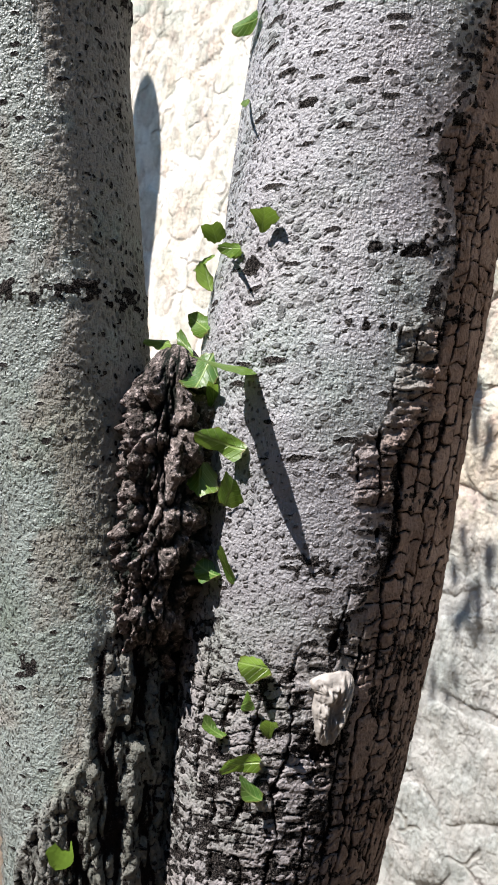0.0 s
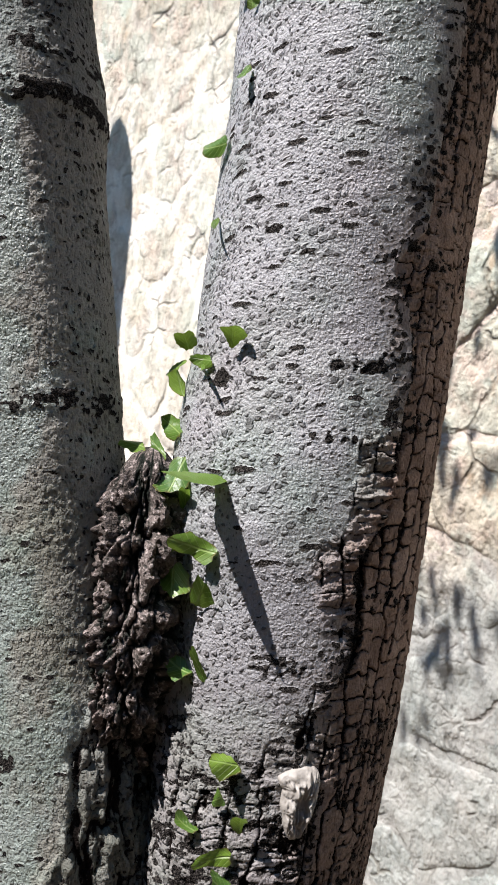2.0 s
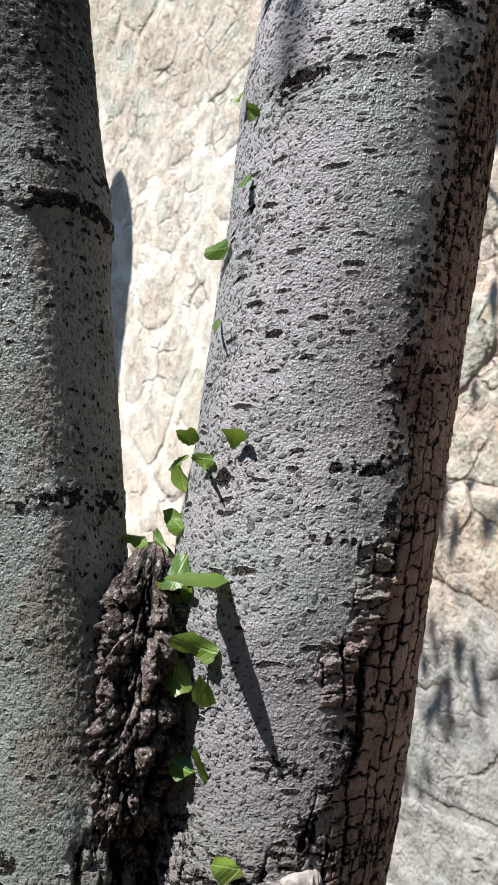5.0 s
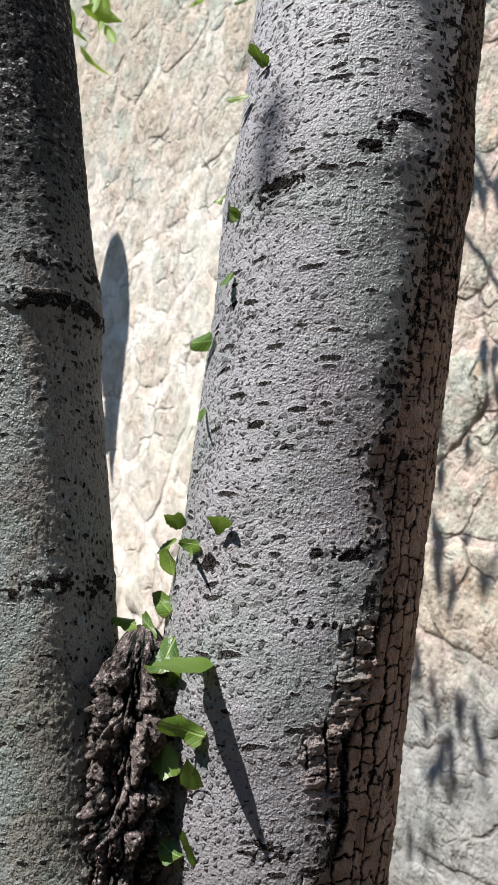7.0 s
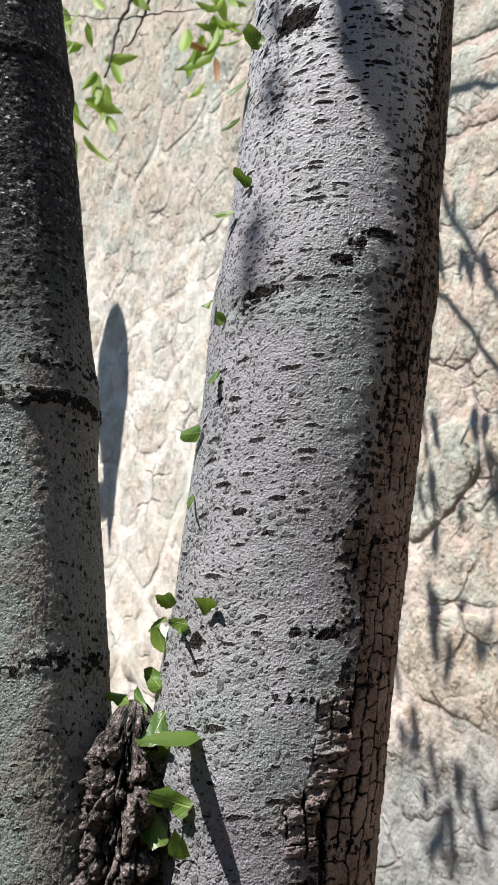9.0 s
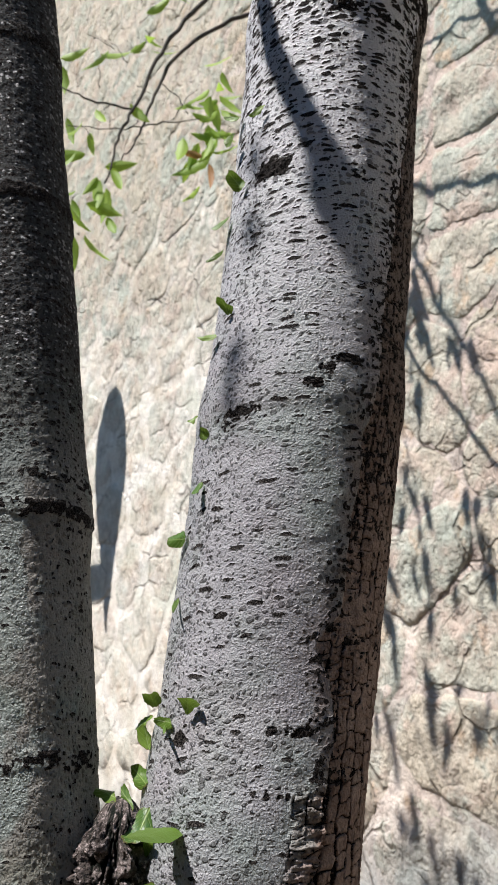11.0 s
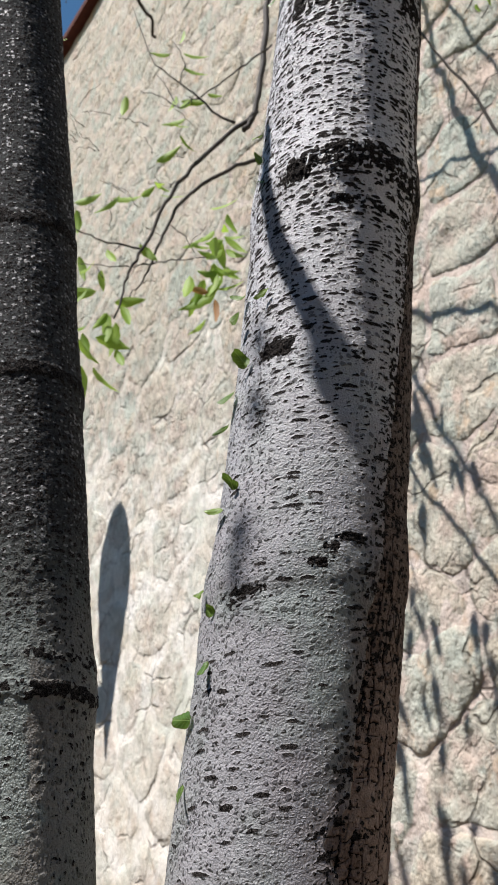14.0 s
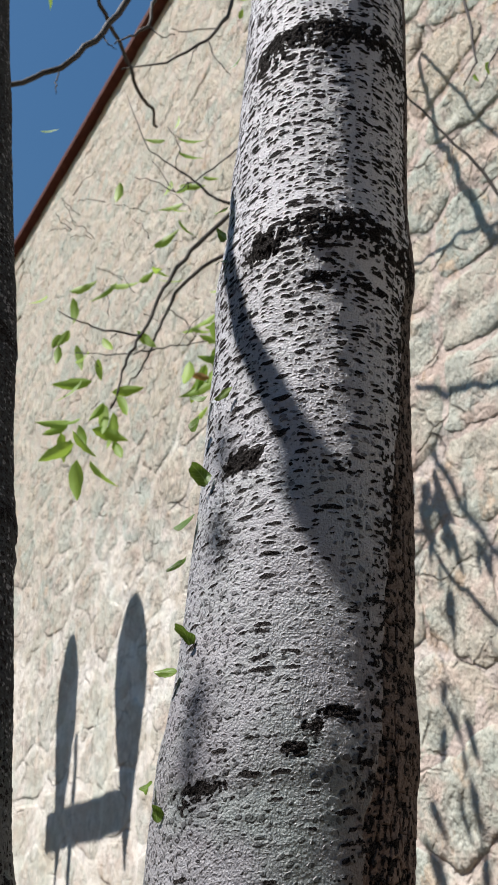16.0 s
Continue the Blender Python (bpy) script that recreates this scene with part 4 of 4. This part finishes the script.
# a long piece standing level, far off the bark
root, tip = on_right_stem(-40, 0.066)[0], on_right_stem(-6, -0.127)[0] + to_sun * 0.1145
ax = (tip - root).normalized()
ay = ax.cross(Vector((0.25, -0.45, 1))).normalized()
bm = bmesh.new()
blade(bm, Matrix.Identity(4), (tip - root).length, 0.020, 0.35, 0.15, 0.12, 77, 14)
piece = part("leaf_piece", bm, SLIVER, smooth=True)
piece.matrix_world = Matrix.Translation(root) @ Matrix((ax, ay, ax.cross(ay))).transposed().to_4x4()
tagged(piece, "long pointed green cut leaf standing out level from the bark", "leaf", "cut leaf pieces on the bark")

# a leaf stuck on the left stem's foot
bm = bmesh.new()
blade(bm, Matrix.Identity(4), 0.018, 0.013, 0.1, 0.2, 0.2, 99)
piece = part("leaf_piece", bm, SLIVER, smooth=True)
piece.matrix_world = Matrix.Translation((S * -0.181, S * 0.768, EYE + S * -0.40)) @ pose(0, 0, 0, 75, -70, 20)
tagged(piece, "green cut leaf piece on the grey-green bark", "leaf", "cut leaf pieces on the bark")

# dried pale gum on the cracked bark
GUM = material("dried_white_gum", (0.31, 0.285, 0.26), 0.55, 0.4)
kg = Nodes(GUM)
kg.bump(kg.noise(kg.position(), 300.0, 4.0), 0.001, 0.6)
a, b = np.meshgrid(np.linspace(-1, 1, 46), np.linspace(-1, 1, 60))
rim = np.hypot(a, b)
scale = np.maximum(abs(a), abs(b)) / np.maximum(rim, 1e-6)
x, y = a * scale, b * scale
rr = np.hypot(x, y)
shape = 1 + 0.16 * rough(x * 1.6 + 3, y * 1.6, 3, 601)
arm = np.maximum(0, y - 0.45) * np.maximum(0, -x)
dx, dz = 0.0088 * x * shape * (0.95 + 0.35 * y) - 0.022 * arm, 0.0175 * y * shape - 0.004 * arm
trough = np.hypot((x - 0.12) * 1.3, (y + 0.25) * 0.9)
fold = 0.0010 + 0.0034 * (1 - rr**4) - 0.0030 * step(0.75, 0.35, trough) + 0.0062 * (1 - rr**4) * np.abs(rough(x * 4.2, y * 2.6, 3, 605)) - 0.001 * step(0.05, 0.0, np.abs(rough(x * 3, y * 5, 2, 611))) - 0.004 * (rr > 0.985)
p, out = on_right_stem(8.5, -0.236)
side = Vector((0, 0, 1)).cross(out)
axis = Vector((0.16, 0, 1)).normalized()
places = np.array(p)[None, None] + dx[..., None] * np.array(side) + dz[..., None] * np.array(axis) + fold[..., None] * np.array(out)
gum = placed("gum_lump", sheet("gum_lump", places), GUM, smooth=True)
tagged(gum, "pale crumpled lump of dried gum on cracked bark", "gum")

# ---- twigs behind the stems ----


def spaced(points):
    return [Vector((S * x, S * y, EYE + S * z)) for x, y, z in points]


def wiggle(points, amount, seed):
    """A path through points with small kinks added between them."""
    d, out = random.Random(seed), []
    for a, b in zip(points, points[1:]):
        for n in range(4):
            out.append(a.lerp(b, n / 4) + Vector([d.uniform(-amount, amount) for _ in range(3)]) * (n > 0))
    return out + [points[-1]]


def twig_part(parent, points, r0, r1, seed):
    path = wiggle(points, 0.004, seed)
    bm = bmesh.new()
    tube(bm, path, [r0 + (r1 - r0) * n / (len(path) - 1) for n in range(len(path))], 6)
    ob = part("twig", bm, TWIG, parent, smooth=True)
    return path


def hanging_leaf(parent, p, way, long, wide, seed, mat=None):
    d = random.Random(seed)
    ax = Vector(way).normalized()
    ay = ax.cross(Vector((d.uniform(-0.3, 0.3), -1, d.uniform(-0.2, 0.5)))).normalized()
    m = Matrix.Translation(p) @ Matrix((ax, ay, ax.cross(ay))).transposed().to_4x4() @ pose(0, 0, 0, d.uniform(-40, 40))
    bm = bmesh.new()
    blade(bm, m, long, wide, 0, 0.3, 0.25, seed)
    part("leaf", bm, mat or LEAF, parent, smooth=True)


branch = new("leafy_branch")
tagged(branch, "thin dark drooping branch with fresh green leaflets", "branch")
LONG_SHOOTS = (
    (((0.40, 3.0, 5.0), (0.38, 3.0, 4.70), (0.35, 3.0, 4.36), (0.31, 3.0, 4.08), (0.27, 3.0, 3.90), (0.22, 3.0, 3.82)), 0.010, 0.008),
    (((0.30, 3.0, 3.96), (0.18, 3.0, 3.84), (0.02, 3.0, 3.65), (-0.14, 3.0, 3.43), (-0.23, 3.0, 3.23), (-0.31, 3.0, 3.0), (-0.38, 3.0, 2.84), (-0.40, 3.0, 2.72), (-0.44, 3.0, 2.57)), 0.0072, 0.0022),
    (((0.34, 3.1, 3.72), (0.18, 3.1, 3.66), (-0.02, 3.1, 3.51), (-0.14, 3.1, 3.37), (-0.19, 3.1, 3.24), (-0.25, 3.1, 3.08), (-0.28, 3.1, 2.97), (-0.33, 3.1, 2.84), (-0.39, 3.1, 2.76)), 0.0068, 0.0015),
)
SIDE_SHOOTS = (
    (((-0.31, 3.0, 2.99), (-0.49, 3.0, 3.03), (-0.61, 3.0, 3.09), (-0.73, 3.0, 3.17)), 0.0032, 0.0015),
    (((-0.28, 3.1, 2.97), (-0.44, 3.1, 2.96), (-0.65, 3.1, 2.98)), 0.0022, 0.001),
    (((-0.28, 3.1, 2.97), (-0.14, 3.1, 3.0), (0.01, 3.1, 3.02)), 0.0022, 0.001),
    (((-0.19, 3.1, 3.24), (-0.10, 3.1, 3.16), (-0.05, 3.1, 3.05)), 0.0016, 0.001),
)
UPPER = (
    (((0.36, 2.6, 4.0), (0.25, 2.6, 3.89), (0.13, 2.6, 3.76), (0.01, 2.6, 3.64), (-0.11, 2.6, 3.54), (-0.23, 2.6, 3.77)), 0.0028, 0.001),
    (((0.16, 2.6, 3.44), (0.09, 2.6, 3.48), (0.01, 2.6, 3.58), (-0.11, 2.6, 3.71), (-0.24, 2.6, 3.84), (-0.37, 2.6, 4.29)), 0.0042, 0.001),
    (((-0.11, 2.6, 3.71), (-0.09, 2.6, 3.86), (-0.15, 2.6, 4.02)), 0.0016, 0.001),
    (((-0.11, 2.6, 3.54), (-0.21, 2.6, 3.62), (-0.31, 2.6, 3.66)), 0.0016, 0.001),
)
# leaflets: place, the way they hang (x right, z up) and length in centimetres
LOW_LEAVES = (
    (-0.52, 2.67, -1, -0.3, 6), (-0.44, 2.66, 1, 0.1, 5), (-0.68, 2.50, 0.1, -1, 5), (-0.60, 2.45, -1, -0.2, 5), (-0.52, 2.46, 1, -0.4, 6), (-0.54, 2.34, 0.8, -0.9, 6), (-0.58, 2.34, -0.9, -0.7, 6),
    (-0.58, 2.30, 0.05, -1, 7), (-0.44, 2.60, -0.1, -1, 6), (-0.40, 2.58, 0.5, -1, 5), (-0.48, 2.60, 0.1, -1, 6), (-0.68, 3.32, 0.1, -1, 5), (-0.66, 3.22, 1, 0.1, 5), (-0.71, 2.95, 0, -1, 4),
)
SIDE_LEAVES = (
    (-0.53, 2.92, 0.1, -1, 4), (-0.48, 2.92, 0.5, -1, 4), (-0.33, 3.02, 0.5, -0.6, 5), (-0.34, 3.41, 0.5, 0.7, 4), (-0.25, 3.50, 1, 0.5, 5), (-0.48, 3.32, 1, 0, 5), (-0.12, 3.06, 0.8, 0.6, 5),
    (0.03, 3.18, 1, 0.1, 5), (0.12, 3.22, 0.3, -1, 5), (0.08, 3.12, 0.1, -1, 6), (0.06, 3.0, -0.1, -1, 6), (0.05, 2.90, 0, -1, 5), (0.06, 2.78, -1, -0.5, 7), (-0.07, 2.76, -0.1, -1, 6), (0.05, 2.74, 1, 0.2, 5), (0.0, 2.86, -0.4, -1, 5),
)
TOP_LEAVES = ((-0.16, 3.92, -1, 0.1, 4), (-0.10, 3.93, 1, -0.2, 5), (-0.10, 3.83, 1, -0.5, 5), (-0.13, 3.62, -0.3, -1, 4), (-0.38, 3.62, -0.1, -1, 5), (-0.12, 4.0, 0.3, 1, 4), (0.02, 3.64, 1, -0.2, 3))
n = 0
for points, r0, r1 in LONG_SHOOTS + SIDE_SHOOTS + UPPER:
    twig_part(branch, spaced(points), r0, r1, 700 + n)
    n += 1
for k, (x, z, wx, wz, long) in enumerate(LOW_LEAVES + SIDE_LEAVES):
    hanging_leaf(branch, Vector((S * x, S * (3.0 + 0.08 * (k % 3 - 1)), EYE + S * z)), (wx, -0.25 + 0.25 * (k % 3), wz), 0.0155 * long, 0.0050 * long, 800 + k)
for k, (x, z, wx, wz, long) in enumerate(TOP_LEAVES):
    hanging_leaf(branch, Vector((S * x, S * 2.6, EYE + S * z)), (wx, 0.1, wz), 0.014 * long, 0.0045 * long, 850 + k)
# clusters of leaflets at the shoots' ends
dice = random.Random(8)
for mid_x, mid_z, count in ((0.05, 3.0, 12), (-0.55, 2.46, 8), (0.0, 2.84, 6), (-0.12, 3.92, 5), (-0.66, 3.0, 5), (-0.3, 3.4, 4)):
    for n in range(count):
        q = Vector((S * (mid_x + dice.gauss(0, 0.05)), S * (3.0 + dice.gauss(0, 0.08)), EYE + S * (mid_z + dice.gauss(0, 0.09))))
        hanging_leaf(branch, q, (dice.uniform(-0.8, 0.8), dice.uniform(-0.3, 0.3), dice.uniform(-1, 0.1)), dice.uniform(0.05, 0.085), dice.uniform(0.016, 0.025), 1200 + n + int(90 * mid_z))
# two withered ones
WITHERED = leaf_material("withered_leaf", (0.30, 0.12, 0.05), (0.36, 0.20, 0.06), 0.6, 0.3)
hanging_leaf(branch, Vector((S * 0.02, S * 3.0, EYE + S * 2.72)), (-0.7, 0, 0.2), 0.06, 0.018, 1901, WITHERED)
hanging_leaf(branch, Vector((S * 0.05, S * 3.0, EYE + S * 2.68)), (0.1, 0, -1), 0.075, 0.02, 1902, WITHERED)
# fine bare shoots beside the leaflets
dice = random.Random(12)
for k in range(26):
    x, z = dice.uniform(-0.75, -0.05), dice.uniform(2.6, 3.8)
    a = Vector((S * x, S * dice.uniform(2.7, 3.2), EYE + S * z))
    b = a + Vector((dice.uniform(-0.09, 0.09), dice.uniform(-0.03, 0.03), dice.uniform(-0.03, 0.10)))
    twig_part(branch, [a, a.lerp(b, 0.5) + Vector((dice.uniform(-0.015, 0.015), 0, 0.01)), b], 0.0011, 0.0006, 900 + k)

bare = new("bare_branch")
tagged(bare, "bare dark forked branch against the sky", "branch")
BARE_LONG = (
    (((-0.95, 2.2, 3.76), (-0.72, 2.2, 3.89), (-0.58, 2.2, 3.99), (-0.43, 2.2, 4.21), (-0.30, 2.2, 4.54), (-0.20, 2.2, 5.0), (-0.05, 2.2, 5.7)), 0.006, 0.010),
    (((-0.12, 2.2, 5.3), (-0.16, 2.2, 4.73), (-0.18, 2.2, 4.48), (-0.21, 2.2, 4.25), (-0.30, 2.2, 4.18), (-0.37, 2.2, 4.12)), 0.007, 0.0015),
    (((0.32, 2.4, 5.6), (0.26, 2.4, 5.12), (0.18, 2.4, 4.64), (0.07, 2.4, 4.44), (-0.14, 2.4, 4.26), (-0.37, 2.4, 4.22)), 0.008, 0.0015),
)
BARE_SHORT = (
    (((0.07, 2.4, 4.44), (0.10, 2.4, 4.30), (0.18, 2.4, 4.14)), 0.002, 0.001),
    (((0.12, 2.4, 4.54), (-0.02, 2.4, 4.52), (-0.12, 2.4, 4.55)), 0.002, 0.001),
    (((-0.20, 2.2, 4.25), (-0.14, 2.2, 4.16), (-0.08, 2.2, 4.18)), 0.002, 0.001),
    (((-0.62, 2.2, 3.96), (-0.63, 2.2, 3.84), (-0.62, 2.2, 3.76)), 0.002, 0.001),
    (((-0.43, 2.2, 4.21), (-0.40, 2.2, 4.12), (-0.36, 2.2, 4.08)), 0.002, 0.001),
    (((0.02, 2.4, 4.40), (-0.02, 2.4, 4.26), (-0.04, 2.4, 4.18)), 0.0016, 0.0008),
)
for n, (points, r0, r1) in enumerate(BARE_LONG + BARE_SHORT):
    twig_part(bare, spaced(points), r0, r1, 950 + n)
for k, (x, z, wx, wz) in enumerate(((0.24, 4.72, 1, 0.1), (0.26, 4.62, -0.3, -1), (0.20, 4.84, -1, 0.2), (-0.72, 3.70, 1, 0.1))):
    hanging_leaf(bare, Vector((S * x, S * 2.35, EYE + S * z)), (wx, 0.1, wz), 0.045, 0.014, 980 + k)

bare_right = new("bare_branch")
tagged(bare_right, "thin bare branch with two hanging leaves before the wall", "branch")
for n, (points, r0, r1) in enumerate((
    (((1.30, 2.2, 5.4), (1.36, 2.2, 4.64), (1.35, 2.2, 4.24), (1.32, 2.2, 3.88), (1.23, 2.2, 3.72)), 0.006, 0.0015),
    (((1.9, 1.95, 4.0), (1.43, 1.95, 3.77), (1.32, 1.95, 3.65), (1.18, 1.95, 3.35)), 0.004, 0.001),
    (((1.2, 3.3, 5.5), (1.43, 3.3, 5.01), (1.57, 3.3, 4.68), (1.71, 3.3, 4.41), (1.85, 3.3, 3.96), (1.95, 3.3, 3.3)), 0.003, 0.007),
    (((1.57, 3.3, 4.68), (1.52, 3.3, 4.4), (1.50, 3.3, 4.2)), 0.002, 0.001),
    (((1.71, 3.3, 4.41), (1.80, 3.3, 4.6), (1.95, 3.3, 4.7)), 0.002, 0.001),
)):
    twig_part(bare_right, spaced(points), r0, r1, 960 + n)
hanging_leaf(bare_right, Vector((S * 1.24, S * 1.95, EYE + S * 3.52)), (-0.15, 0, -1), 0.058, 0.013, 990)
hanging_leaf(bare_right, Vector((S * 1.17, S * 1.95, EYE + S * 3.44)), (0.1, 0, -1), 0.03, 0.010, 991)

# ---- the crown overhead, which throws its shade on wall and stem ----


def on_wall(s, h):
    """A place on the wall's face, its height given from 1.3 m under the first eye."""
    return WALL @ Vector((s, h + EYE - 1.3, 0))


# a branch between the sun and the right stem
line = []
for deg, z, far in ((-75, 1.40, 0.55), (-62, 1.278, 0.6), (-48, 1.154, 0.68), (-25, 1.045, 0.8), (-12, 0.98, 0.9), (2, 0.925, 1.0), (12, 0.86, 1.1), (20, 0.80, 1.2)):
    line.append(on_right_stem(deg, z)[0] + to_sun * 1.7 * far)
bm = bmesh.new()
tube(bm, line, [0.0068 + 0.0014 * n for n in range(len(line))], 8)
in_tree(part("branch", bm, TWIG, tree, "dark side branch overhead", smooth=True))

dice = random.Random(31)
bm_leaf = bmesh.new()


def shade_path(points, high, r0, r1):
    """A crown branch whose shade falls along these places of the wall."""
    path = []
    for s, h in points:
        p = on_wall(s, h)
        path.append(p + to_sun * ((high + EYE - 1.3 - p.z) / to_sun.z))
    path = wiggle(path, 0.012, int(1000 * r0 + 10 * high))
    bm = bmesh.new()
    tube(bm, path, [r0 + (r1 - r0) * n / (len(path) - 1) for n in range(len(path))], 6)
    in_tree(part("crown_branch", bm, TWIG, tree, smooth=True))


UP = EYE - 1.3
for points, high, r0, r1 in (
    (((-1.21, 5.1), (-1.22, 4.6), (-1.18, 4.43), (-1.13, 4.08), (-1.05, 3.81), (-0.92, 3.45)), 6.4, 0.012, 0.022),
    (((-1.21, 5.15), (-1.06, 4.67), (-0.95, 4.2), (-0.87, 3.98)), 6.2, 0.008, 0.008),
    (((-1.55, 3.56), (-1.31, 3.426), (-1.13, 3.33), (-0.92, 3.25)), 5.6, 0.009, 0.013),
    (((-1.56, 4.18), (-1.32, 4.06), (-1.12, 4.0), (-0.95, 3.9)), 6.0, 0.007, 0.009),
    (((-1.68, 3.07), (-1.605, 2.95), (-1.495, 2.765), (-1.39, 2.58), (-1.29, 2.416), (-1.08, 2.1)), 4.6, 0.006, 0.008),
    (((-1.55, 3.3), (-1.51, 3.22), (-1.41, 2.955), (-1.31, 2.716), (-1.2, 2.3)), 6.3, 0.012, 0.010),
    (((-1.7, 2.75), (-1.62, 2.45), (-1.6, 2.1)), 5.2, 0.003, 0.003),
    (((-1.45, 2.6), (-1.42, 2.3), (-1.43, 1.9)), 5.2, 0.003, 0.003),
    (((-1.75, 1.8), (-1.66, 1.5), (-1.63, 1.1)), 5.2, 0.003, 0.003),
):
    shade_path([(s, z - UP) for s, z in points], high - UP, r0, r1)
# single leaves high up, whose shade lies soft on the stem
for deg, z, long in ((-48, 0.70, 0.07), (-46, 0.62, 0.05), (-50, 0.90, 0.06), (-54, 1.02, 0.06)):
    p = on_right_stem(deg, z)[0] + to_sun * 4.2
    ax = Vector((0.15, 0.1, -1)).normalized()
    ay = ax.cross(to_sun).normalized()
    blade(bm_leaf, Matrix.Translation(p) @ Matrix((ax, ay, ax.cross(ay))).transposed().to_4x4(), long, 0.022, 0, 0.2, 0.2, int(100 * z), 6)
# hanging leaves in loose bunches: along the wall, height, how many
for s0, z0, count in (
    (-1.62, 2.42, 4), (-1.59, 2.18, 4), (-1.42, 2.16, 4), (-1.37, 2.36, 3), (-1.60, 1.86, 4), (-1.64, 1.74, 3), (-1.76, 1.48, 4), (-1.65, 1.18, 5), (-1.52, 1.22, 4),
    (-1.45, 1.75, 4), (-1.25, 1.25, 4), (-1.85, 2.15, 3), (-1.80, 1.75, 3), (-1.62, 1.38, 4), (-1.70, 1.26, 3), (-1.55, 3.12, 9), (-1.63, 3.22, 7), (-1.58, 2.98, 5), (-1.70, 3.05, 5), (-1.49, 2.90, 3), (-1.40, 2.82, 2), (-1.70, 2.44, 3), (-1.20, 2.2, 4), (-1.30, 1.68, 4), (-1.14, 1.5, 4), (-1.74, 0.9, 3),
):
    for k in range(count + 1):
        p = on_wall(s0 + dice.gauss(0, 0.045), z0 + dice.gauss(0, 0.06) - UP)
        p = p + to_sun * ((dice.uniform(5.3, 5.7) + 0.5 * (z0 < 2.0) - p.z) / to_sun.z)
        ax = Vector((dice.uniform(-0.3, 0.3), dice.uniform(-0.3, 0.3), -1)).normalized()
        ay = ax.cross(to_sun + Vector((dice.uniform(-0.6, 0.6), dice.uniform(-0.6, 0.6), 0))).normalized()
        m = Matrix.Translation(p) @ Matrix((ax, ay, ax.cross(ay))).transposed().to_4x4()
        blade(bm_leaf, m, dice.uniform(0.09, 0.16), dice.uniform(0.028, 0.042), 0, 0.2, 0.2, k + int(100 * z0), 6)
tagged(in_tree(part("crown", bm_leaf, LEAF, tree, "sparse hanging green leaves of the crown", smooth=True)), kind="stuff")

# ---- an added, unseen tall post with two paddle boards, shaped to shade the wall ----
WOOD = material("weathered_wood", (0.22, 0.17, 0.12), 0.8, 0.2)
kw = Nodes(WOOD)
kw.colour(kw.mix(kw.noise(kw.position((8, 8, 1)), 12.0, 4.0), (0.16, 0.12, 0.08), (0.30, 0.25, 0.19)))
post = new("shadow_post")
FAR = 3.0


def before_wall(s, h):
    return on_wall(s, h) + to_sun * FAR


foot = before_wall(-4.45, 1.6)
post.location = (foot.x, foot.y, 0)
tagged(post, "added unseen wooden post with two paddle-shaped boards, shadow caster", "post")
bpy.context.view_layer.update()
back = post.matrix_world.inverted()


def board(name, outline, thick=0.02):
    """A flat board parallel to the wall from its outline on the wall."""
    bm = bmesh.new()
    face = bm.faces.new([bm.verts.new(back @ before_wall(s + 0.17, h + 0.05)) for s, h in outline])
    ext = bmesh.ops.extrude_face_region(bm, geom=[face])
    bmesh.ops.translate(bm, vec=wall_out * thick, verts=[v for v in ext["geom"] if isinstance(v, bmesh.types.BMVert)])
    bmesh.ops.recalc_face_normals(bm, faces=bm.faces)
    return part(name, bm, WOOD, post)


def paddle(mid, low, high, half):
    side = [(0.0, 0.03), (0.25, 0.35), (0.45, 0.75), (0.62, 1.0), (0.80, 0.95), (0.92, 0.62), (0.98, 0.25)]
    right = [(mid + half * w, low + t * (high - low)) for t, w in side]
    left = [(mid - half * w, low + t * (high - low)) for t, w in side]
    return right + left[::-1]


board("paddle_board", paddle(-3.97, 1.3 + 0.50, 1.3 + 1.87, 0.185))
board("paddle_board", paddle(-4.80, 1.3 + 0.45, 1.3 + 1.88, 0.150))
board("crossbar", [(-4.98, 1.3 + 0.69), (-3.95, 1.3 + 0.69), (-3.95, 1.3 + 0.85), (-4.98, 1.3 + 0.85)], 0.03)
bm = bmesh.new()
tube(bm, [Vector((0, 0, 0)), back @ before_wall(-4.45, 1.3 + 1.25)], [0.035, 0.022], 10)
part("pole", bm, WOOD, post, smooth=True)
